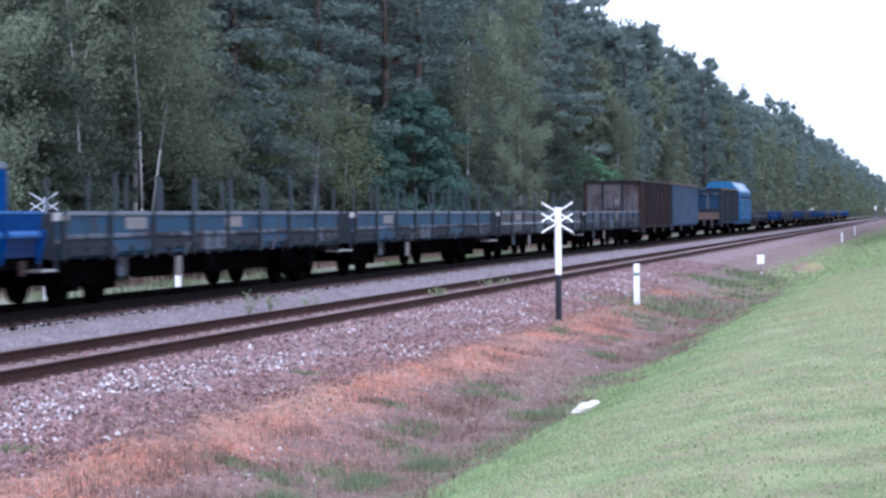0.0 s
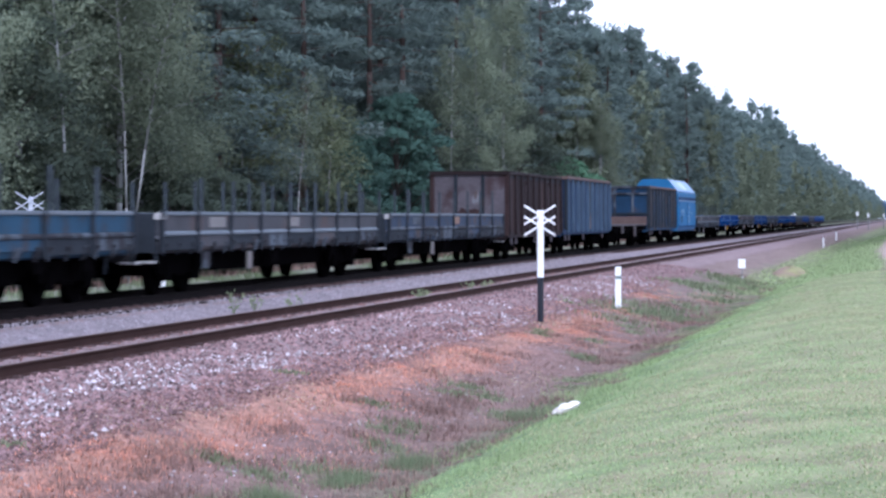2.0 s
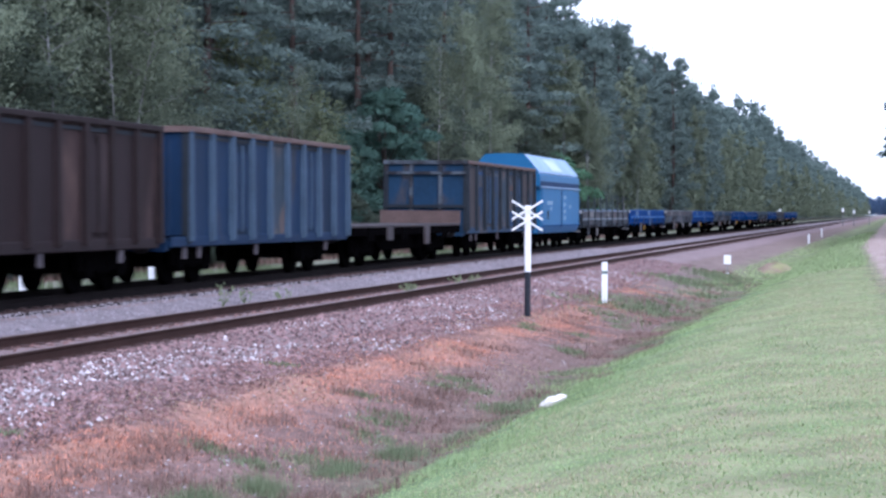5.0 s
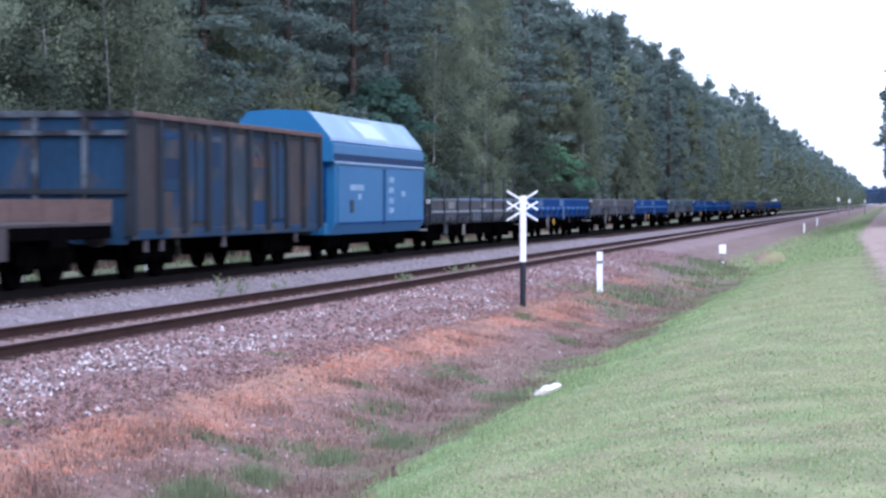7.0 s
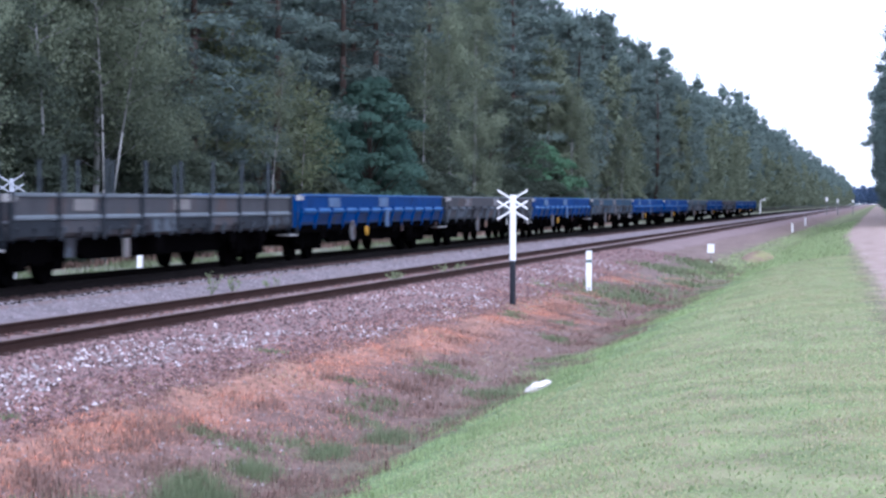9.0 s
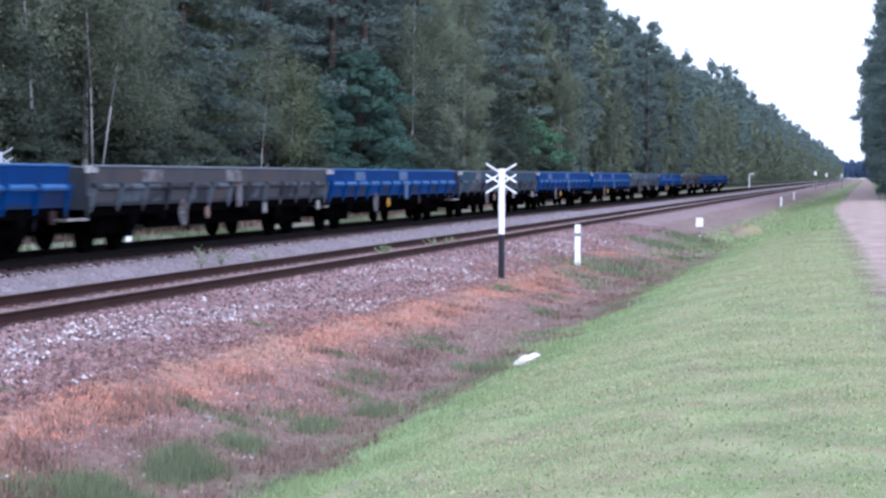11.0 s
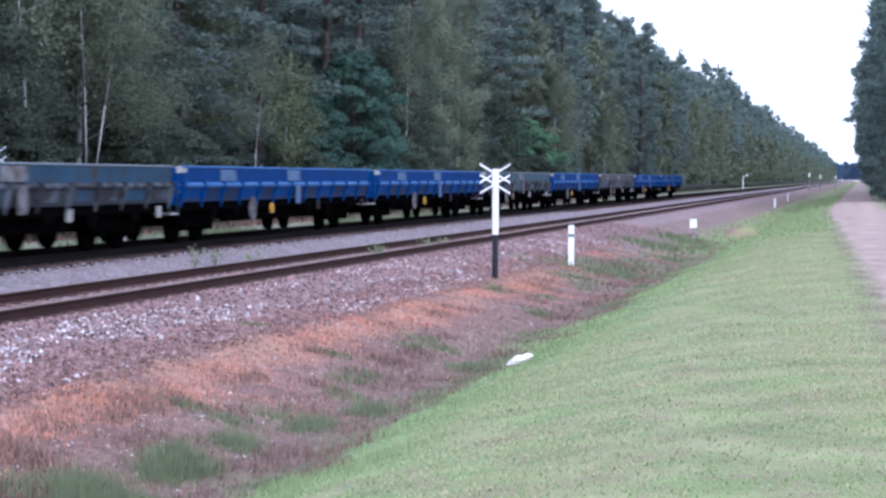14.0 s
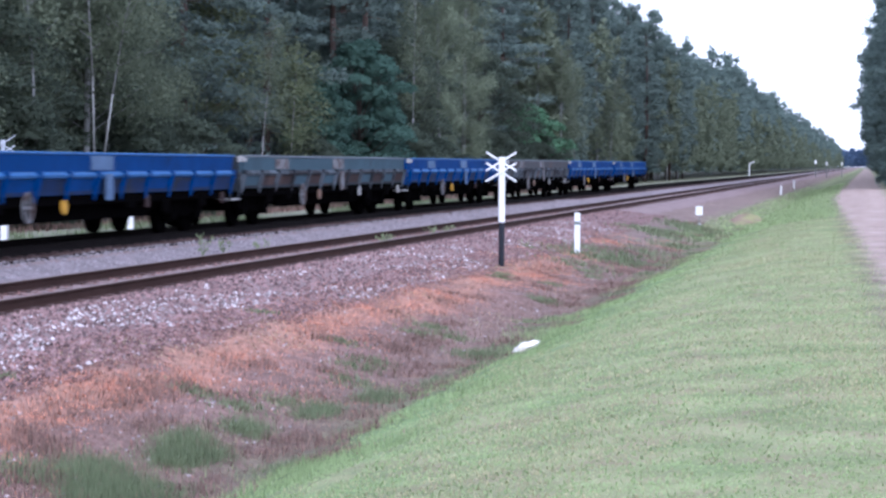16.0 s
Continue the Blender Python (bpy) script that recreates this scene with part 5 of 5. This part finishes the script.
BIRCHES = [birch_meshes(14.0, 40, 860, 0.047, RNG, M_BIRCH, 2.5, 1, 0.2), birch_meshes(12.5, 22, 420, 0.06, RNG, M_BIRCH, 2.3, 2, 0.38), birch_meshes(16.0, 44, 860, 0.048, RNG, M_BIRCH, 2.4),
           birch_meshes(12.0, 16, 240, 0.055, RNG, M_BIRCH, 1.6, 2, 0.45, (-0.35, 2.0), 0.38), birch_meshes(11.0, 18, 260, 0.055, RNG, M_BIRCH, 1.5, 1, 0.45, (-0.6,), 0.4)]
FARBIRCHES = [birch_meshes(h, 30, 130, 0.165, RNG, M_BIRCH, 2.4) for h in (12.0, 14.5, 10.0)]
OAKS = [broadleaf_meshes(8.2, 3.9, 46, 430, 0.085, RNG, M_OAK), broadleaf_meshes(5.2, 3.8, 30, 420, 0.085, RNG, M_LIME), birch_meshes(7.6, 14, 420, 0.06, RNG, M_GOLD, 1.7, 1, 0.45, (-0.5,), 0.45),
        broadleaf_meshes(3.2, 3.2, 24, 700, 0.054, RNG, M_SALLOW), broadleaf_meshes(8.5, 5.0, 44, 820, 0.058, RNG, M_SALLOW)]
KINDS = {
    "pine": (PINES, "pine_tree", "tall dark pine with a reddish upper trunk", "tree"),
    "lowpine": (LOWPINES, "pine_tree", "dark pine with drooping boughs to near the ground", "tree"),
    "farpine": (MIDPINES, "pine_tree", "dark pine in the forest wall", "tree"),
    "birch": (BIRCHES, "birch_tree", "slender birch with white bark and grey-green leaves", "tree"),
    "farbirch": (FARBIRCHES, "birch_tree", "pale birch at the forest edge", "tree"),
    "oak": ([OAKS[0]], "maple_tree", "bushy dark green broadleaf tree", "tree"),
    "lime": ([OAKS[1]], "shrub", "fresh green shrub at the forest edge", "shrub"),
    "goldbirch": ([OAKS[2]], "birch_tree", "small slim birch with yellowing leaves", "tree"),
    "bush": ([OAKS[3]], "shrub", "grey-green undergrowth bush at the forest edge", "shrub"),
    "sallow": ([OAKS[4]], "sallow_tree", "tall bushy sallow with grey-green leaves", "tree"),
}


def plant(kind, x, y, size=1.0, which=None, turn=None):
    sets, name, label, category = KINDS[kind]
    trunk, crown = sets[RNG.integers(0, len(sets)) if which is None else which]
    tree = thing(name, label, category, "trees of the forest edge")
    part("trunk", trunk, None, tree)
    part("crown", crown, None, tree)
    spin = RNG.random() * 360 if turn is None else turn
    tree.matrix_world = pose(x, y, ground_z(x, y) - 0.05, 0, 0, spin) @ Matrix.Diagonal((size, size, size * RNG.uniform(0.94, 1.06), 1))


def mesh_arrays(me):
    co, nor = np.empty(3 * len(me.vertices), dtype=np.float32), np.empty(3 * len(me.loops), dtype=np.float32)
    me.vertices.foreach_get("co", co)
    me.attributes["custom_normal"].data.foreach_get("vector", nor)
    return co.reshape(-1, 3, 3), nor.reshape(-1, 3, 3)[:, 0]


def far_woods(name, label, spots, source, mat):
    """One sheet of many far crowns, each a turned and scaled copy of a crown's leaf clumps."""
    sets = [mesh_arrays(crown) for _, crown in source]
    blocks, ways = [], []
    for x, y, size in spots:
        q, way = sets[RNG.integers(0, len(sets))]
        if y > 420 or x < -40:
            keep = RNG.random(len(q)) < (0.5 if y < 700 else 0.2)
            q, way = q[keep], way[keep]
            mid = q.mean(1, keepdims=True)
            q = mid + (q - mid) * (1.7 if y < 700 else 2.4 if y < 2440 else 3.6)
        a = RNG.random() * 6.28
        turn = np.array([[math.cos(a), math.sin(a), 0], [-math.sin(a), math.cos(a), 0], [0, 0, 1]])
        blocks.append((q * size) @ turn + np.array([x, y, -0.3]))
        ways.append(way @ turn)
    tagged(new(name, leaf_mesh(name, np.concatenate(blocks), np.concatenate(ways), mat)), label, "forest", kind="stuff")


def build_forest():
    # the trees that can be told apart at the edge
    for row in (("birch", -23.2, 61.0, 1.0, 4, 0), ("birch", -23.1, 65.6, 1.0, 3, 0), ("birch", -23.3, 86, 0.7, 4), ("birch", -23.5, 117, 0.95, 4), ("birch", -23.8, 187, 0.9, 4),
                ("birch", -23.8, 214, 0.9, 4), ("birch", -24.5, 57, 1.0, 2), ("birch", -25.0, 62.0, 0.95, 0), ("birch", -24.4, 68.5, 1.0, 0), ("birch", -24.6, 71.0, 1.05, 0), ("birch", -25.8, 75, 0.95, 2),
                ("sallow", -25.5, 59.5, 1.0), ("sallow", -26.2, 69, 1.0), ("sallow", -26.0, 76.5, 0.9), ("bush", -23.6, 60, 1.1), ("bush", -23.4, 71, 1.0), ("bush", -23.5, 77, 1.1),
                ("goldbirch", -24.2, 94.0, 0.9, 0, -90), ("goldbirch", -27.0, 90.5, 1.35, 0, -90), ("lowpine", -27.0, 84, 0.95, 0), ("lowpine", -27.5, 89, 1.0, 1), ("lowpine", -28.0, 95, 1.0, 2), ("lowpine", -27.5, 102, 1.0, 1),
                ("oak", -24.0, 106.5, 1.0), ("oak", -24.3, 110.5, 0.72), ("oak", -25.0, 102.5, 0.7), ("birch", -24.6, 131, 1.0, 0), ("birch", -24.3, 137, 1.0, 2),
                ("sallow", -25.5, 122, 1.0), ("bush", -23.7, 95, 1.0), ("bush", -23.9, 116, 1.2), ("lime", -24.2, 164, 1.15), ("bush", -22.9, 160, 1.1), ("bush", -23.0, 165, 1.2), ("bush", -24, 126, 1.1), ("bush", -24, 146, 1.2),
                ("birch", -24.0, 181, 0.85, 0), ("bush", -24, 154, 1.1), ("sallow", -25.5, 150, 1.1), ("lowpine", -27.5, 116, 1.0, 2), ("lowpine", -28, 124, 1.05, 2), ("lowpine", -28, 143, 1.05, 2),
                ("lowpine", -27.5, 156, 1.0, 2), ("lowpine", -28, 165, 1.0, 1), ("lowpine", -28, 174, 1.05, 2), ("lowpine", -28.5, 79, 0.95, 1)):
        plant(*row)
    deep, edge, right, pale = [], [], [], []
    y = 56.0
    while y < 175:
        plant("lowpine" if RNG.random() < 0.5 else "pine", -31 - RNG.random() * 2.5, y, RNG.uniform(1.0, 1.12))
        deep.append((-36 - RNG.random() * 3, y + RNG.random() * 3, RNG.uniform(1.0, 1.08)))
        deep.append((-42 - RNG.random() * 3, y + RNG.random() * 4, RNG.uniform(1.0, 1.1)))
        deep.append((-49 - RNG.random() * 6, y + RNG.random() * 4, RNG.uniform(1.0, 1.1)))
        y += RNG.uniform(3.8, 5.2)
    y = 176.0
    while y < 330:
        kind = ("farbirch", "farpine", "farbirch", "farbirch", "farpine")[RNG.integers(0, 5)]
        plant(kind, -25.2 - RNG.random() * 2, y, RNG.uniform(0.8, 1.05) if kind == "farbirch" else RNG.uniform(0.75, 0.98))
        plant("farpine", -30 - RNG.random() * 3, y + RNG.random() * 3, RNG.uniform(0.93, 1.10))
        for x in (-35, -41, -48):
            deep.append((x - RNG.random() * 4, y + RNG.random() * 4, RNG.uniform(0.98, 1.08)))
        y += RNG.uniform(4.0, 5.5)
    while y < 2400:
        edge.append((-27 - RNG.random() * 3, y, RNG.uniform(0.85, 1.08)))
        edge.append((-33 - RNG.random() * 5, y + 2, RNG.uniform(0.95, 1.08)))
        if RNG.random() < 0.8:
            pale.append((-25.0 - RNG.random() * 1.5, y + 1, RNG.uniform(0.7, 1.1)))
        y += RNG.uniform(4.5, 7.5) * max(1.0, y / 600)
    far_woods("far_birches", "distant pale birches along the forest wall", pale, FARBIRCHES, M_BIRCH)
    far_woods("deep_forest", "pine forest behind the edge, bluish shade in its needles", deep, FARPINES, M_PINESHADE)
    far_woods("far_forest", "distant pine forest wall along the line", edge, FARPINES, M_PINE)
    # the stand across the sandy road
    y = 172.0
    while y < 330:
        plant("lowpine" if y < 200 else "farpine", 3.5 - 0.010 * (y - 170) + RNG.random() * 1.0, y, RNG.uniform(1.0, 1.15))
        right.append((8.5 + RNG.random() * 4, y + 2, RNG.uniform(1.0, 1.15)))
        y += RNG.uniform(5.0, 7.0)
    while y < 1500:
        right.append((2.2 + 0.004 * (y - 330) + RNG.random() * 2, y, RNG.uniform(1.0, 1.1)))
        y += RNG.uniform(6, 10) * max(1.0, y / 600)
    far_woods("roadside_forest", "pine forest across the sandy road", right, FARPINES, M_PINE)
    # the forest that closes the cutting, far off; its blue paints in the haze
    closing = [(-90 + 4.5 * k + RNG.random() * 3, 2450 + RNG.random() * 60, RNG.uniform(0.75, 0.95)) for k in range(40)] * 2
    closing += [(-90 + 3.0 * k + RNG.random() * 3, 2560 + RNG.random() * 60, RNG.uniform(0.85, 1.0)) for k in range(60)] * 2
    far_woods("closing_forest", "far low forest that closes the cutting, haze in its blue colour", closing, FARPINES, M_FARHAZE)


build_forest()

# ---- things by the line ----


def on_ground(ob, x, y, sink=0.03, rz=0.0):
    ob.matrix_world = pose(x, y, ground_z(x, y) - sink, 0, 0, rz)


def crossing_sign(slim=1.0, white=M_WHITE, label="white double saltire on a white and black post"):
    s = thing("crossing_sign", label, "railway sign", "saltire signs")
    part("post", Shape().tube((0, 0, 0), (0, 0, 0.98), 0.068, 0.068, 12), M_BLACK, s, "black lower post")
    part("post_top", Shape().tube((0, 0, 0.98), (0, 0, 2.40), 0.072 * slim, 0.072 * slim, 12), white, s, "white upper post")
    for mid, y in ((2.30, -0.085), (2.07, -0.088)):
        for d in (-1, 1):
            arm = Shape()
            a, b = Vector((-0.34, y, mid - 0.2 * d)), Vector((0.34, y, mid + 0.2 * d))
            up = Vector((0, 0, 0.022 * slim))
            back = Vector((0, 0.012, 0))
            y_off = Vector((0, 0.014 * (d > 0), 0))
            c = [a - up, b - up, b + up, a + up]
            arm.add([tuple(p - y_off) for p in c] + [tuple(p + back - y_off) for p in c],
                    [(0, 1, 2, 3), (7, 6, 5, 4), (0, 4, 5, 1), (1, 5, 6, 2), (2, 6, 7, 3), (3, 7, 4, 0)])
            part("saltire_arm", arm, white, s)
    return s


def marker_post(height, band=True):
    s = thing("marker_post", "white lineside marker post with a dark band" if band else "small white lineside marker post", "marker post", "lineside posts")
    c = 0.07
    part("post", Shape().box(-c, c, -c, c, 0, height * 0.72 if band else height, 0.012), M_WHITE, s)
    if band:
        part("band", Shape().box(-c - 0.002, c + 0.002, -c - 0.002, c + 0.002, height * 0.72, height * 0.79), M_GREYBAND, s, "grey-green band")
        part("post_cap", Shape().box(-c, c, -c, c, height * 0.79, height, 0.012), M_WHITE, s)
    return s


def build_lineside():
    sign = crossing_sign()
    on_ground(sign, -7.90, 49.4)
    sign.matrix_world = sign.matrix_world @ Matrix.Diagonal((1, 1, 1.022, 1))
    on_ground(crossing_sign(0.75, M_SIGNPALE, "weathered grey-white double saltire beyond the far track"), -19.8, 49.9)
    on_ground(marker_post(1.12), -7.50, 59.7)
    for x, y, h in ((-18.7, 47.2, 0.6), (-18.9, 56.6, 0.62), (-6.8, 186, 0.75), (-7.2, 232, 0.9)):
        on_ground(marker_post(h, False), x, y)
    board = thing("distance_board", "small white square board on a short post", "railway sign")
    part("stake", Shape().box(-0.02, 0.02, -0.02, 0.02, 0.03, 0.75), M_SIGNAL, board)
    part("panel", Shape().box(-0.14, 0.14, -0.05, -0.022, 0.42, 0.78, 0.0), M_WHITE, board)
    part("foot", Shape().tube((0, 0, 0), (0, 0, 0.10), 0.07, 0.05, 10), M_WHITE, board)
    on_ground(board, -6.6, 92.0)
    gooseneck = thing("lamp_post", "short pale gooseneck post beside the far track", "lamp post")
    part("pole", Shape().path([(0, 0, 0), (0, 0, 1.9), (0.15, 0, 2.25), (0.5, 0, 2.4)], [0.09, 0.08, 0.07, 0.07], 8), M_WHITE, gooseneck)
    part("lamp_head", Shape().tube((0.5, 0, 2.42), (0.85, 0, 2.38), 0.12, 0.16, 10), M_WHITE, gooseneck)
    on_ground(gooseneck, -19.8, 392)
    for x, y, h in ((-8.9, 405, 2.9), (-7.4, 428, 2.8), (-5.6, 520, 3.2)):
        signal = thing("signal_post", "distant signal post with a pale head", "signal", "far signals")
        part("pole", Shape().tube((0, 0, 0), (0, 0, h), 0.10, 0.08, 8), M_SIGNAL, signal)
        part("signal_head", Shape().box(-0.2, 0.2, -0.2, -0.06, h - 0.5, h + 0.2, 0.05), M_WHITE, signal)
        on_ground(signal, x, y)
    # the crumpled bag at the foot of the bank
    bag = Shape()
    rings, segs = 9, 10
    rng = np.random.default_rng(3)
    for i in range(rings):
        q = i / (rings - 1)
        r = 0.02 + 0.085 * math.sin(math.pi * q) ** 0.6
        for j in range(segs):
            a = 2 * math.pi * j / segs
            k = r * (1 + 0.5 * (rng.random() - 0.5))
            bag.v.append((0.38 * (q - 0.5) + 0.03 * rng.random(), k * 1.3 * math.cos(a), max(0.0, 0.035 + 0.55 * k * math.sin(a)) + 0.03 * q))
    bag.f = [(i * segs + j, i * segs + (j + 1) % segs, (i + 1) * segs + (j + 1) % segs, (i + 1) * segs + j) for i in range(rings - 1) for j in range(segs)]
    bag.f += [tuple(range(segs))[::-1], tuple(range((rings - 1) * segs, rings * segs))]
    ob = tagged(part("crumpled_bag", bag, M_RAG), "crumpled whitish plastic bag lying in the grass", "litter")
    ob.matrix_world = pose(-4.38, 29.5, ground_z(-4.38, 29.5) + 0.015, 0, -17, 14)
    mound = Shape()
    rng = np.random.default_rng(9)
    rings, segs = 6, 16
    for i in range(rings):
        q = i / (rings - 1)
        for j in range(segs):
            a = 2 * math.pi * j / segs
            k = 1 + 0.25 * (rng.random() - 0.5)
            mound.v.append((1.1 * (1 - q) * k * math.cos(a), 3.2 * (1 - q) * k * math.sin(a), 0.42 * math.sin(1.57 * q) * (0.8 + 0.4 * rng.random()) - 0.03))
    mound.f = [(i * segs + j, i * segs + (j + 1) % segs, (i + 1) * segs + (j + 1) % segs, (i + 1) * segs + j) for i in range(rings - 1) for j in range(segs)]
    ob = tagged(part("soil_mound", mound, material("bare_soil", (0.24, 0.17, 0.13), 0.95, vary=0.4, scale=2, grain=12, bump=0.8, spots=(0.22, 0.21, 0.10), spot_cover=0.5), smooth=True),
                "small heap of bare brown soil on the bank", "soil heap")
    on_ground(ob, -5.4, 106, 0.02)
    # thin flowering weeds between the tracks
    rng = np.random.default_rng(4)
    for x, y, h in ((-13.2, 44.0, 0.42), (-13.1, 45.2, 0.36), (-12.6, 46.4, 0.30), (-11.5, 54.0, 0.2), (-11.7, 54.6, 0.18), (-11.6, 60.6, 0.2), (-11.4, 61.4, 0.2)):
        weed = thing("weed", "thin green weed growing in the crushed stone", "plant", "weeds on the track")
        stalk = Shape()
        cs = []
        for k in range(7):
            tip = np.array([rng.normal(0, 0.12), rng.normal(0, 0.2), h * rng.uniform(0.6, 1.1)])
            stalk.tube((0, 0, 0), tuple(tip), 0.006, 0.004, 4, False)
            cs += [tip * q + rng.normal(0, 0.025, 3) for q in (0.35, 0.5, 0.65, 0.8, 0.9, 1.0, 1.0)]
        tagged(part("stalk", stalk, M_HERB, weed), kind="stuff")
        al, ac = spray(len(cs), 0.6, 0.7, 0.035, rng)
        part("foliage", leaves("foliage", np.array(cs), al, ac, M_HERB), None, weed)
        weed.matrix_world = pose(x, y, -0.16)


build_lineside()
build_stones()
build_grass()


def motions():
    """The train rolls towards and past the camera, gathering a little speed; its wheels turn."""
    def gone(t):
        return SPEED * t + GAIN * t * t

    for y, wagon in TRAIN:
        walk(wagon, [(0.5 * k, pose(FAR_X, y - gone(0.5 * k), FAR_Z)) for k in range(33)])
        for ob in [o for o in wagon.children if o.name.startswith("wheelset")]:
            y_axle = ob.location.y
            walk(ob, [(k / 30, pose(0, y_axle, 0.46, math.degrees(gone(k / 30) / 0.46))) for k in range(481)])


motions()
